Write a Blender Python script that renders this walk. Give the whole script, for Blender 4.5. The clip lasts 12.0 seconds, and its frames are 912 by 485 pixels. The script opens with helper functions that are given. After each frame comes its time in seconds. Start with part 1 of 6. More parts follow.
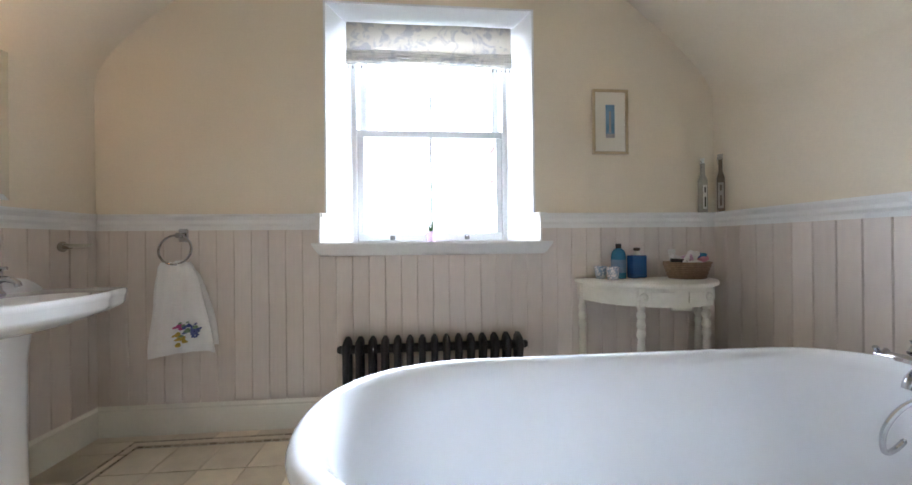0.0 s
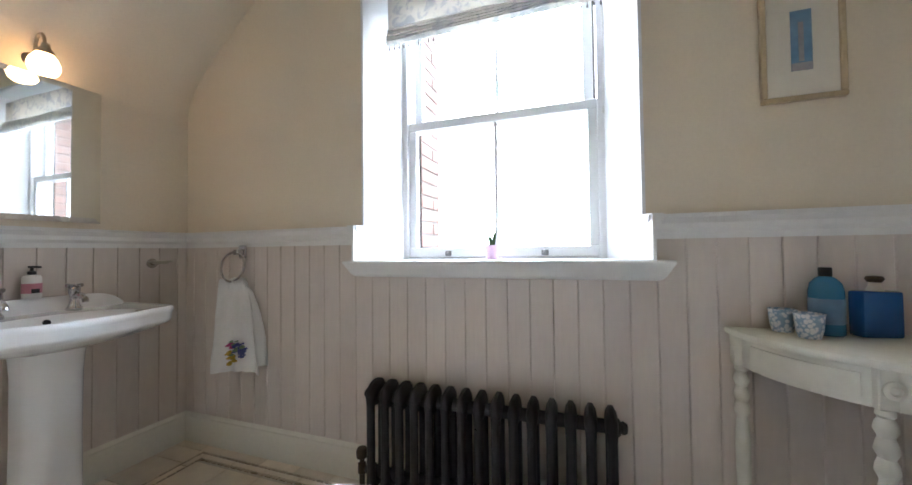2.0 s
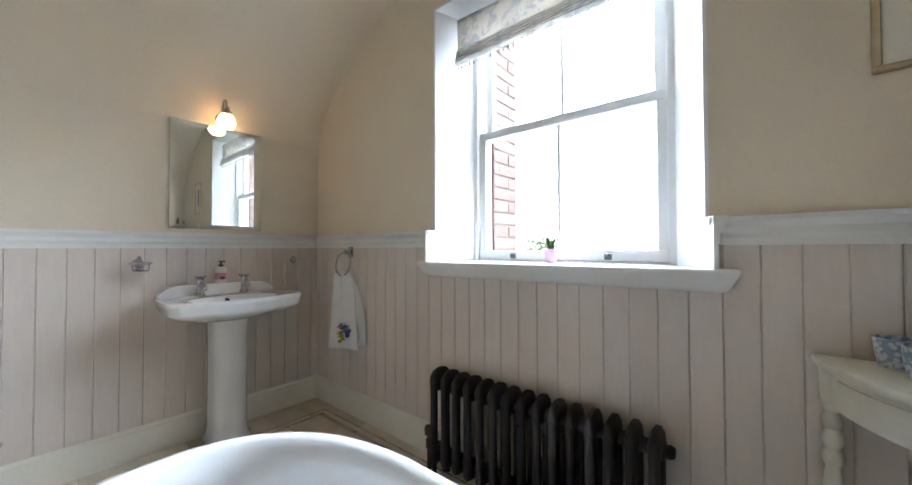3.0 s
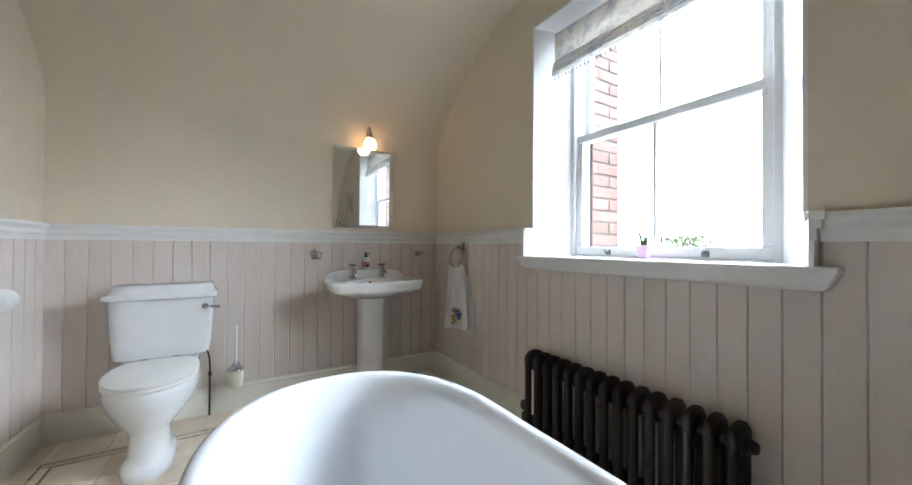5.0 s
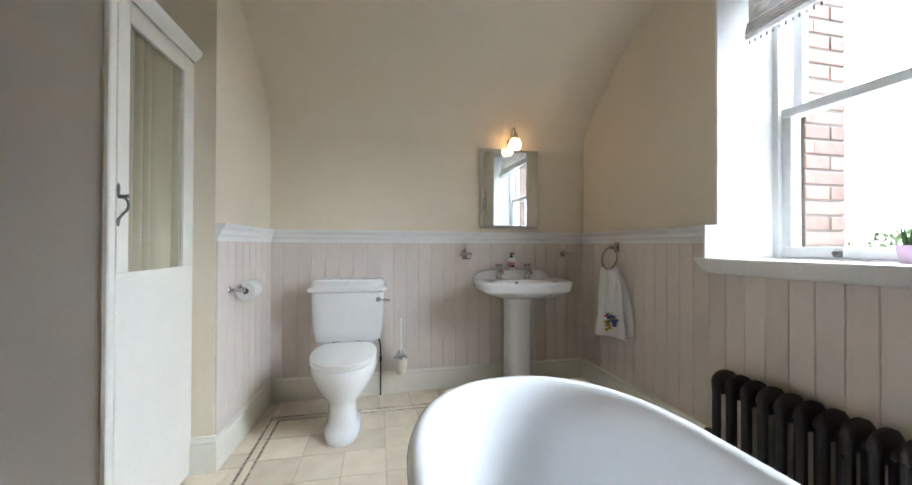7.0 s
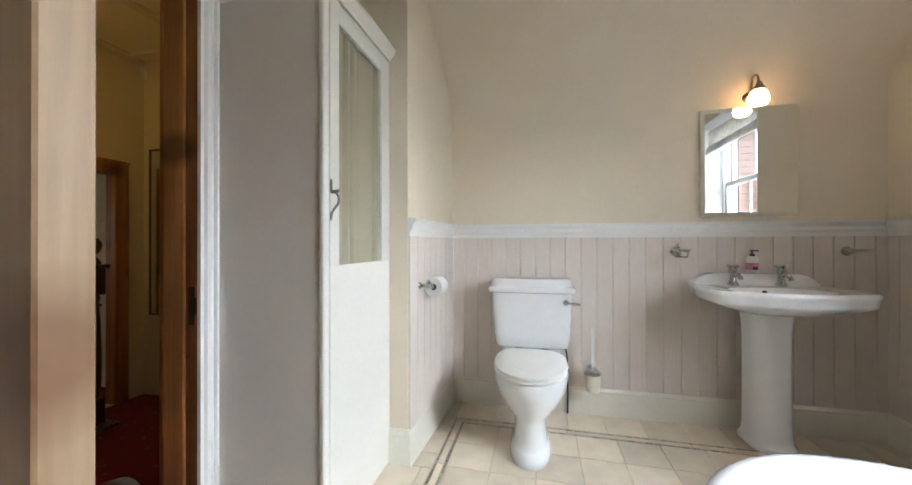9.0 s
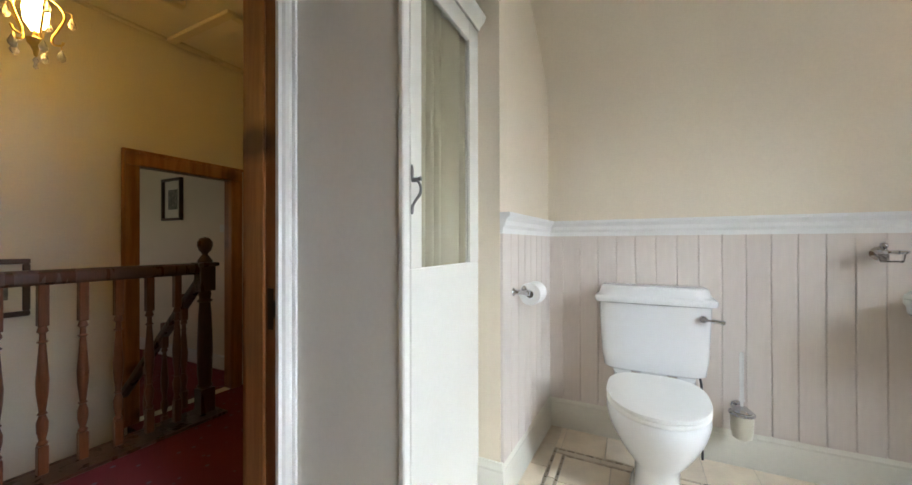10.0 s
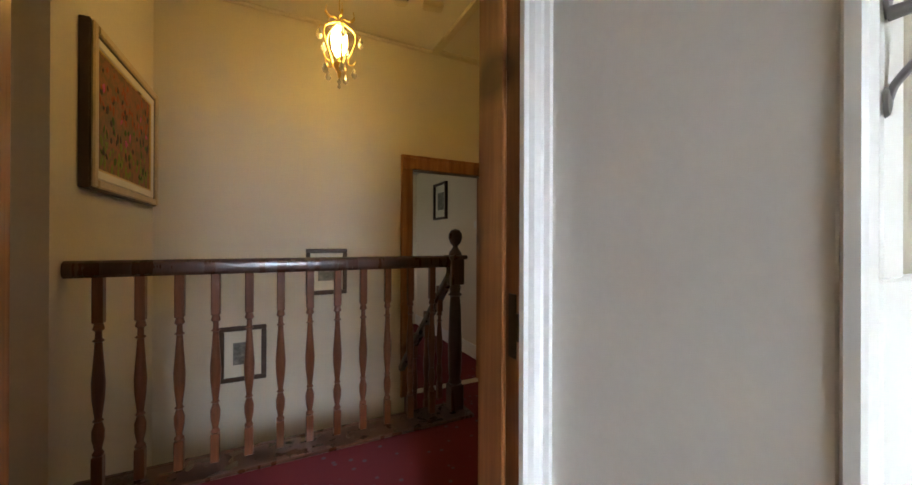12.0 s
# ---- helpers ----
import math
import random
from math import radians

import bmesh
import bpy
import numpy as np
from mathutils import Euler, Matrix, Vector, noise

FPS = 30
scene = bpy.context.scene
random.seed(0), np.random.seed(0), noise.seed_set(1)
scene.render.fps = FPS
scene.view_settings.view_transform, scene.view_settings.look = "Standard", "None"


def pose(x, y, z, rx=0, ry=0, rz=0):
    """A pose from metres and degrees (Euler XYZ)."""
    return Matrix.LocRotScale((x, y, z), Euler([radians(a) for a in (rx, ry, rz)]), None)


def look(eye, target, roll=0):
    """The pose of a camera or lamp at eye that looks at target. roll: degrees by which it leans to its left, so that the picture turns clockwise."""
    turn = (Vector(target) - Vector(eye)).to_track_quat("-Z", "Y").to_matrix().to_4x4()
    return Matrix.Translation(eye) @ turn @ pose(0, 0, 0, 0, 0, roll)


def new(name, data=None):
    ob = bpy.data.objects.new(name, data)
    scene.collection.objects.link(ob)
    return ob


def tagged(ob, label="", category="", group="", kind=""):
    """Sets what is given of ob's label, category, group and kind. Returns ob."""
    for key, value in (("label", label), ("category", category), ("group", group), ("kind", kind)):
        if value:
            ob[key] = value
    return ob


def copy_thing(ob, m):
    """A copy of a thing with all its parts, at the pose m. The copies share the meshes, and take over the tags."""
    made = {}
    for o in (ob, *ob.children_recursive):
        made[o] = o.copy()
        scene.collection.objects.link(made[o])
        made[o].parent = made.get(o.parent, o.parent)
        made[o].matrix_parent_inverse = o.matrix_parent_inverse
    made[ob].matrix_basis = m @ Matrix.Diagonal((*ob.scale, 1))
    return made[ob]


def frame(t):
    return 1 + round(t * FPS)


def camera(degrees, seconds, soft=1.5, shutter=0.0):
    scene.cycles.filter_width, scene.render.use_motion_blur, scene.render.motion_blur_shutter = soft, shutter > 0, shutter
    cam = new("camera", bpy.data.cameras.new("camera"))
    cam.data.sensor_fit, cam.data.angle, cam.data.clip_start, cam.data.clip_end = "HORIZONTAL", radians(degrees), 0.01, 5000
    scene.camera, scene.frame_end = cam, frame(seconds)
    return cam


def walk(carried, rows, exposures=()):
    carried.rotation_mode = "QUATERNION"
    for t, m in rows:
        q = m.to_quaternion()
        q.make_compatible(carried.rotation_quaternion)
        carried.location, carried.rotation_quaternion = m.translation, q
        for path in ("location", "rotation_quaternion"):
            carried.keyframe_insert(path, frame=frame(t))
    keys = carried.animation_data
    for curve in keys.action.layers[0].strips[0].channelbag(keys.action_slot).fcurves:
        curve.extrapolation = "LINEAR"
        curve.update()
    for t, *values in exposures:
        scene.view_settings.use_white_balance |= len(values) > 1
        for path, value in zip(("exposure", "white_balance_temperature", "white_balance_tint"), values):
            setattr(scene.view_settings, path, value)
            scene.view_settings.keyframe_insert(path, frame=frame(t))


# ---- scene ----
cam = camera(103.8, 12.0)
PATH = [
    (0, (0.064, -0.061, 1.03), (0.234, 1.931, 1.031), -0.6),
    (0.5, (0.124, 0.117, 1.032), (0.213, 2.115, 1.056), -0.7),
    (1, (0.208, 0.324, 1.06), (0.171, 2.324, 1.098), -0.6),
    (1.5, (0.338, 0.454, 1.081), (0.049, 2.432, 1.113), -0.7),
    (2, (0.49, 0.551, 1.079), (-0.166, 2.44, 1.124), -0.7),
    (2.5, (0.652, 0.589, 1.105), (-0.331, 2.33, 1.136), -0.7),
    (3, (0.825, 0.609, 1.103), (-0.448, 2.152, 1.139), -0.2),
    (3.5, (0.948, 0.588, 1.103), (-0.495, 1.972, 1.142), -0.0),
    (5.3, (1.111, 0.479, 1.089), (-0.605, 1.506, 1.108), 0.4),
    (5.5, (1.115, 0.449, 1.091), (-0.599, 1.479, 1.106), 0.3),
    (6, (1.093, 0.427, 1.08), (-0.69, 1.333, 1.105), 0.2),
    (6.5, (1.046, 0.396, 1.099), (-0.818, 1.119, 1.108), 0.2),
    (7, (0.995, 0.356, 1.097), (-0.96, 0.779, 1.111), 0.2),
    (7.2, (0.976, 0.332, 1.109), (-0.997, 0.658, 1.11), 0.2),
    (8.8, (0.742, 0.207, 1.08), (-1.226, -0.148, 1.079), 0.1),
    (9, (0.689, 0.202, 1.074), (-1.259, -0.251, 1.081), -0.1),
    (9.5, (0.574, 0.141, 1.082), (-1.322, -0.495, 1.084), -0.1),
    (10, (0.447, 0.071, 1.07), (-1.345, -0.817, 1.077), -0.1),
    (10.5, (0.33, -0.012, 1.061), (-1.295, -1.178, 1.063), -0.2),
    (11, (0.205, -0.129, 1.052), (-1.158, -1.592, 1.053), -0.0),
    (11.4, (0.168, -0.212, 1.046), (-0.997, -1.838, 1.042), 0.0),
    (11.5, (0.153, -0.24, 1.041), (-0.961, -1.901, 1.04), -0.0),
    (12, (0.098, -0.386, 1.031), (-0.791, -2.177, 1.033), 0.2),
]
walk(cam, [(t, look(eye, target, roll)) for t, eye, target, roll in PATH], [(0, 0.83, 5950, 14), (1.5, 0.66, 5950, 14), (3.0, 0.46, 5950, 11), (5.5, 0.36, 6000, 11), (7.0, 0.38, 6150, 11), (9.0, 0.58, 6300, 12), (10.0, 0.62, 6300, 11), (11.0, 0.72, 6250, 12), (12.0, 0.92, 6150, 12)])

# ---- light ----
world = bpy.data.worlds.new("sky")
scene.world = world
world.use_nodes = True
sky = world.node_tree.nodes.new("ShaderNodeTexSky")
sky.sky_type, sky.sun_disc, sky.sun_elevation, sky.sun_rotation = "NISHITA", False, radians(42), radians(205)
world.node_tree.links.new(sky.outputs[0], world.node_tree.nodes["Background"].inputs[0])
world.node_tree.nodes["Background"].inputs[1].default_value = 0.15


def lamp(name, kind, m, energy, colour, size=0.1, size_y=None):
    data = bpy.data.lights.new(name, kind)
    data.energy, data.color = energy, colour
    if kind == "AREA":
        data.shape, data.size, data.size_y = "RECTANGLE", size, size_y or size
    elif kind == "SUN":
        data.angle = size
    else:
        data.shadow_soft_size = size
    ob = new(name, data)
    ob.matrix_world = m
    return ob


lamp("sun", "SUN", look((-6, -11, 12), (0, 0, 0)), 4.5, (1.0, 0.95, 0.88), radians(12))
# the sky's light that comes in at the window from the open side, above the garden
# added lamp in an assumed, unseen window opening; brightens the room beyond the landing
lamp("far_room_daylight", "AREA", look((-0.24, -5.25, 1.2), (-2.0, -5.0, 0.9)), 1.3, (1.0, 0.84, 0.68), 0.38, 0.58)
lamp("window_daylight", "AREA", look((1.0, 5.6, 4.2), (0.104, 2.2, 1.4)), 880, (0.78, 0.895, 1.0), 4.8, 2.6)


# ---- building helpers ----
def thing(name, m=None, label="", category="", group="", kind=""):
    ob = new(name)
    ob.empty_display_size = 0.1
    ob.matrix_basis = m or Matrix()
    return tagged(ob, label, category, group, kind)


def mesh_of(name, bm, material, smooth=35):
    bmesh.ops.recalc_face_normals(bm, faces=bm.faces[:])
    me = bpy.data.meshes.new(name)
    if smooth:
        cut = radians(smooth)
        for f in bm.faces:
            f.smooth = True
        for e in bm.edges:
            e.smooth = e.is_manifold and e.calc_face_angle(0) < cut
    bm.to_mesh(me)
    bm.free()
    for m in (material if isinstance(material, (list, tuple)) else [material]):
        me.materials.append(m)
    return me


def part(name, bm, material, parent=None, label="", smooth=35):
    ob = new(name, mesh_of(name, bm, material, smooth))
    ob.parent = parent
    if label:
        ob["label"] = label
    return ob


def box(x0, x1, y0, y1, z0, z1, bevel=0.0, seg=1, bm=None):
    own = bmesh.new()
    bmesh.ops.create_cube(own, size=1)
    for v in own.verts:
        v.co = ((x0 + x1) / 2 + v.co.x * (x1 - x0), (y0 + y1) / 2 + v.co.y * (y1 - y0), (z0 + z1) / 2 + v.co.z * (z1 - z0))
    if bevel:
        bmesh.ops.bevel(own, geom=own.edges[:], offset=bevel, segments=seg, profile=0.5, affect="EDGES")
    return into(bm, own)


def into(bm, own, m=None):
    """Adds the bmesh own to bm (or gives it back alone), turned by m."""
    if m is not None:
        own.transform(m)
    if bm is None:
        return own
    tmp = bpy.data.meshes.new("tmp")
    own.to_mesh(tmp)
    own.free()
    bm.from_mesh(tmp)
    bpy.data.meshes.remove(tmp)
    return bm


def loft(rings, closed=True, caps=True, bm=None):
    """A skin over rings of equally many points."""
    bm = bm or bmesh.new()
    rows = [[bm.verts.new(p) for p in ring] for ring in rings]
    n = len(rows[0])
    for a, b in zip(rows, rows[1:]):
        for i in range(n if closed else n - 1):
            j = (i + 1) % n
            bm.faces.new((a[i], a[j], b[j], b[i]))
    if caps and closed:
        bm.faces.new(rows[0][::-1])
        bm.faces.new(rows[-1])
    return bm


def lathe(profile, n=20, m=None, bm=None, caps=True):
    """Turns (radius, height) pairs about z."""
    rings = [[(r * math.cos(2 * math.pi * i / n), r * math.sin(2 * math.pi * i / n), z) for i in range(n)] for r, z in profile]
    own = loft(rings, True, caps)
    return into(bm, own, m)


def tube(points, r, n=10, bm=None):
    """A round bar along points; r may be one radius or one for each point."""
    pts = [Vector(p) for p in points]
    rs = r if isinstance(r, (list, tuple)) else [r] * len(pts)
    rings, side = [], None
    for i, p in enumerate(pts):
        d = (pts[min(i + 1, len(pts) - 1)] - pts[max(i - 1, 0)]).normalized()
        if side is None:
            side = d.orthogonal().normalized()
        side = (side - d * side.dot(d)).normalized()
        up = d.cross(side)
        rings.append([p + (side * math.cos(a) + up * math.sin(a)) * rs[i] for a in (2 * math.pi * k / n for k in range(n))])
    return into(bm, loft(rings))


def curve_points(points, n=8):
    """A smooth line through points."""
    p = [Vector(q) for q in points]
    p = [p[0] * 2 - p[1]] + p + [p[-1] * 2 - p[-2]]
    out = []
    for a, b, c, d in zip(p, p[1:], p[2:], p[3:]):
        for k in range(n):
            t = k / n
            out.append(0.5 * (2 * b + (c - a) * t + (2 * a - 5 * b + 4 * c - d) * t * t + (3 * b - a - 3 * c + d) * t ** 3))
    return out + [p[-2]]


def sweep(path, profile, bm=None, closed=False):
    """Runs a profile of (out, up) pairs along a level path of (x, y, z); out points to the right of the way, corners are mitred."""
    pts = [Vector(p) for p in path]
    rings, n = [], len(pts)
    for i, p in enumerate(pts):
        a = pts[i - 1] if i or closed else None
        b = pts[(i + 1) % n] if i < n - 1 or closed else None
        d1 = (p - a).normalized() if a is not None else (b - p).normalized()
        d2 = (b - p).normalized() if b is not None else d1
        n1, n2 = Vector((d1.y, -d1.x, 0)), Vector((d2.y, -d2.x, 0))
        nn = (n1 + n2).normalized()
        k = 1 / max(0.3, nn.dot(n1))
        rings.append([p + nn * (o * k) + Vector((0, 0, u)) for o, u in profile])
    if closed:
        rings.append(rings[0])
    return into(bm, loft(rings, True, not closed))


def prism(outline, z0, z1, bm=None, bevel=0.0):
    """A flat outline of (x, y) pairs raised from z0 to z1."""
    own = loft([[(x, y, z0) for x, y in outline], [(x, y, z1) for x, y in outline]])
    if bevel:
        bmesh.ops.recalc_face_normals(own, faces=own.faces[:])
        es = [e for e in own.edges if abs(e.verts[0].co.z - e.verts[1].co.z) < 1e-6]
        bmesh.ops.bevel(own, geom=es, offset=bevel, segments=2, profile=0.5, affect="EDGES")
    return into(bm, own)




# ---- materials ----
def material(name, base, rough=0.6, metal=0.0, var=0.06, grain=40.0, bump=0.05, stretch=(1, 1, 1), blotch=2.0, second=None, coat=0.0, island=0.0, obj_random=0.0):
    """Colour that varies at two scales, with a fine relief. second: a colour for the large blotches."""
    mat = bpy.data.materials.new(name)
    mat.use_nodes = True
    nt = mat.node_tree
    link = nt.links.new
    bsdf = nt.nodes["Principled BSDF"]
    tc = nt.nodes.new("ShaderNodeTexCoord")
    mp = nt.nodes.new("ShaderNodeMapping")
    mp.inputs["Scale"].default_value = stretch
    link(tc.outputs["Object"], mp.inputs["Vector"])
    big, fine = nt.nodes.new("ShaderNodeTexNoise"), nt.nodes.new("ShaderNodeTexNoise")
    for node, s, d in ((big, blotch, 4), (fine, grain, 5)):
        node.inputs["Scale"].default_value, node.inputs["Detail"].default_value = s, d
        link(mp.outputs[0], node.inputs["Vector"])
    c2 = second or [c * (1 - 2.2 * var) for c in base]
    mix1 = nt.nodes.new("ShaderNodeMix")
    mix1.data_type = "RGBA"
    ramp = nt.nodes.new("ShaderNodeMapRange")
    ramp.inputs["From Min"].default_value, ramp.inputs["From Max"].default_value = 0.36, 0.66
    link(big.outputs["Fac"], ramp.inputs["Value"])
    link(ramp.outputs[0], mix1.inputs["Factor"])
    mix1.inputs["A"].default_value, mix1.inputs["B"].default_value = (*base, 1), (*c2, 1)
    hsv = nt.nodes.new("ShaderNodeHueSaturation")
    val = nt.nodes.new("ShaderNodeMapRange")
    val.inputs["From Min"].default_value, val.inputs["From Max"].default_value = 0.3, 0.7
    val.inputs["To Min"].default_value, val.inputs["To Max"].default_value = 1 - var, 1 + var
    link(fine.outputs["Fac"], val.inputs["Value"])
    value = val.outputs[0]
    for amount, kind in ((obj_random, "o"), (island, "i")):
        if amount:
            src = nt.nodes.new("ShaderNodeObjectInfo").outputs["Random"] if kind == "o" else nt.nodes.new("ShaderNodeNewGeometry").outputs["Random Per Island"]
            mr = nt.nodes.new("ShaderNodeMapRange")
            mr.inputs["To Min"].default_value, mr.inputs["To Max"].default_value = 1 - amount, 1 + amount
            link(src, mr.inputs["Value"])
            mul = nt.nodes.new("ShaderNodeMath")
            mul.operation = "MULTIPLY"
            link(value, mul.inputs[0])
            link(mr.outputs[0], mul.inputs[1])
            value = mul.outputs[0]
    link(value, hsv.inputs["Value"])
    link(mix1.outputs["Result"], hsv.inputs["Color"])
    link(hsv.outputs[0], bsdf.inputs["Base Color"])
    bsdf.inputs["Metallic"].default_value = metal
    rr = nt.nodes.new("ShaderNodeMapRange")
    rr.inputs["To Min"].default_value, rr.inputs["To Max"].default_value = max(0.02, rough * 0.8), min(1, rough * 1.2)
    link(big.outputs["Fac"], rr.inputs["Value"])
    link(rr.outputs[0], bsdf.inputs["Roughness"])
    bsdf.inputs["Coat Weight"].default_value = coat
    bsdf.inputs["Coat Roughness"].default_value = 0.08
    if bump:
        bp = nt.nodes.new("ShaderNodeBump")
        bp.inputs["Strength"].default_value, bp.inputs["Distance"].default_value = bump, 0.004
        link(fine.outputs["Fac"], bp.inputs["Height"])
        link(bp.outputs[0], bsdf.inputs["Normal"])
    return mat


def glowing(name, colour, strength):
    mat = bpy.data.materials.new(name)
    mat.use_nodes = True
    b = mat.node_tree.nodes["Principled BSDF"]
    b.inputs["Base Color"].default_value = (*colour, 1)
    b.inputs["Emission Color"].default_value, b.inputs["Emission Strength"].default_value = (*colour, 1), strength
    return mat


def glass(name, tint=(1, 1, 1), rough=0.0):
    mat = bpy.data.materials.new(name)
    mat.use_nodes = True
    b = mat.node_tree.nodes["Principled BSDF"]
    b.inputs["Base Color"].default_value = (*tint, 1)
    b.inputs["Roughness"].default_value, b.inputs["Transmission Weight"].default_value, b.inputs["IOR"].default_value = rough, 1.0, 1.45
    return mat


PLASTER = material("cream wall paint", (0.77, 0.68, 0.535), 0.75, var=0.02, grain=90, bump=0.03, blotch=1.2)
CEILING = material("off-white ceiling paint", (0.77, 0.72, 0.63), 0.8, var=0.02, grain=90, bump=0.03, blotch=1.2)
PANEL = material("taupe panel paint", (0.70, 0.62, 0.555), 0.45, var=0.025, grain=60, bump=0.03, stretch=(1, 1, 0.15), obj_random=0.02)
TRIM = material("white gloss trim paint", (0.80, 0.79, 0.76), 0.3, var=0.015, grain=60, bump=0.02)
SKIRT = material("cream gloss skirting paint", (0.78, 0.75, 0.65), 0.32, var=0.02, grain=60, bump=0.02)
WINDOW_WHITE = material("white window paint", (0.8, 0.8, 0.8), 0.3, var=0.015, grain=50, bump=0.03)
TILE = material("cream stone tile", (0.78, 0.675, 0.525), 0.35, var=0.05, grain=30, bump=0.04, blotch=7, second=(0.68, 0.575, 0.44), obj_random=0.11)
GROUT = material("pale grout", (0.58, 0.51, 0.41), 0.85, var=0.06, grain=120, bump=0.1)
MOSAIC = material("brown mosaic stone", (0.47, 0.375, 0.275), 0.45, var=0.12, grain=80, bump=0.06, island=0.35)
CERAMIC = material("white glazed ceramic", (0.82, 0.82, 0.81), 0.1, var=0.006, grain=20, bump=0.0, coat=0.4)
ENAMEL = material("white bath enamel", (0.78, 0.79, 0.80), 0.12, var=0.008, grain=15, bump=0.004, coat=0.3)
CHROME = material("polished chrome", (0.60, 0.60, 0.63), 0.12, metal=1.0, var=0.03, grain=30, bump=0.0)
IRON = material("dark cast iron paint", (0.014, 0.0125, 0.016), 0.55, var=0.15, grain=130, bump=0.15)
MIRROR = material("silvered mirror", (0.86, 0.88, 0.87), 0.02, metal=1.0, var=0.0, grain=10, bump=0.0)
PANE = glass("window glass")
BRICK = material("red brick", (0.19, 0.095, 0.07), 0.85, var=0.12, grain=60, bump=0.3, blotch=14, second=(0.24, 0.145, 0.115), obj_random=0.2)
MORTAR = material("grey mortar", (0.11, 0.095, 0.08), 0.95, var=0.1, grain=120, bump=0.2)
PINE = material("varnished pine", (0.40, 0.175, 0.06), 0.35, var=0.12, grain=26, bump=0.03, stretch=(5, 5, 0.35), blotch=3.5, second=(0.24, 0.085, 0.025), coat=0.3)
RAW_PINE = material("pale pine door", (0.36, 0.25, 0.15), 0.45, var=0.09, grain=22, bump=0.03, stretch=(5, 5, 0.35), blotch=2.5, second=(0.30, 0.185, 0.10))


def add_knots(mat, scale, colour, squeeze):
    """Dark oval knots with a soft rim, scattered along the board."""
    nt = mat.node_tree
    bsdf = nt.nodes["Principled BSDF"]
    src = bsdf.inputs["Base Color"].links[0].from_socket
    tc, mp, vor = nt.nodes.new("ShaderNodeTexCoord"), nt.nodes.new("ShaderNodeMapping"), nt.nodes.new("ShaderNodeTexVoronoi")
    mp.inputs["Scale"].default_value = squeeze
    vor.inputs["Scale"].default_value = scale
    ramp, mix = nt.nodes.new("ShaderNodeMapRange"), nt.nodes.new("ShaderNodeMix")
    mix.data_type = "RGBA"
    ramp.inputs["From Min"].default_value, ramp.inputs["From Max"].default_value = 0.14, 0.32
    ramp.inputs["To Min"].default_value, ramp.inputs["To Max"].default_value = 0.85, 0.0
    nt.links.new(tc.outputs["Object"], mp.inputs["Vector"])
    nt.links.new(mp.outputs[0], vor.inputs["Vector"])
    nt.links.new(vor.outputs["Distance"], ramp.inputs["Value"])
    nt.links.new(ramp.outputs[0], mix.inputs["Factor"])
    nt.links.new(src, mix.inputs["A"])
    mix.inputs["B"].default_value = (*colour, 1)
    nt.links.new(mix.outputs["Result"], bsdf.inputs["Base Color"])


add_knots(PINE, 5.0, (0.07, 0.022, 0.008), (0.5, 0.5, 0.8))
add_knots(RAW_PINE, 5.0, (0.16, 0.075, 0.03), (0.5, 0.5, 0.8))
MAHOGANY = material("dark stained banister wood", (0.065, 0.02, 0.009), 0.28, var=0.18, grain=30, bump=0.03, stretch=(4, 4, 0.4), blotch=4, coat=0.35)
BALUSTER = material("red-brown stained baluster wood", (0.15, 0.044, 0.014), 0.3, var=0.18, grain=30, bump=0.03, stretch=(5, 5, 0.4), blotch=4, coat=0.5)
HALL_WALL = material("cream landing paint", (0.70, 0.645, 0.545), 0.8, var=0.025, grain=80, bump=0.04, blotch=1.1)
CABINET = material("cabinet eggshell paint", (0.79, 0.77, 0.70), 0.4, var=0.015, grain=60, bump=0.02)
BLACK = material("plain black for hole shade, backing and print", (0.01, 0.01, 0.01), 0.9, var=0.1, grain=50, bump=0.0)
LINEN = material("white cotton", (0.86, 0.85, 0.83), 0.9, var=0.03, grain=160, bump=0.2)
CURTAIN = material("sage green curtain cloth", (0.47, 0.43, 0.29), 0.9, var=0.05, grain=150, bump=0.12, stretch=(1, 1, 0.2))
BLUE_GLASS = material("blue plastic bottle", (0.05, 0.21, 0.36), 0.25, var=0.05, grain=20, bump=0.0)
BLUE_DEEP = material("deep blue mouthwash", (0.02, 0.12, 0.36), 0.12, var=0.05, grain=20, bump=0.0, coat=0.5)
BLACK_PLASTIC = material("black plastic", (0.02, 0.02, 0.022), 0.35, var=0.05, grain=40, bump=0.02)
WICKER = material("brown wicker", (0.38, 0.25, 0.17), 0.7, var=0.2, grain=60, bump=0.2, island=0.25)
CREAM_PAINT = material("distressed cream paint", (0.79, 0.77, 0.68), 0.5, var=0.03, grain=35, bump=0.05, blotch=5, second=(0.74, 0.71, 0.60))
GILT = material("pale gilt frame", (0.58, 0.455, 0.28), 0.4, metal=0.25, var=0.08, grain=50, bump=0.05)
MOUNT = material("cream picture mount", (0.76, 0.72, 0.62), 0.8, var=0.015, grain=90, bump=0.02)
BLUE_PRINT = material("blue painted strip", (0.10, 0.22, 0.36), 0.7, var=0.15, grain=25, bump=0.02, blotch=9, second=(0.20, 0.32, 0.44))
SILVER_PRINT = material("grey painted foreground", (0.38, 0.36, 0.36), 0.7, var=0.15, grain=40, bump=0.02)
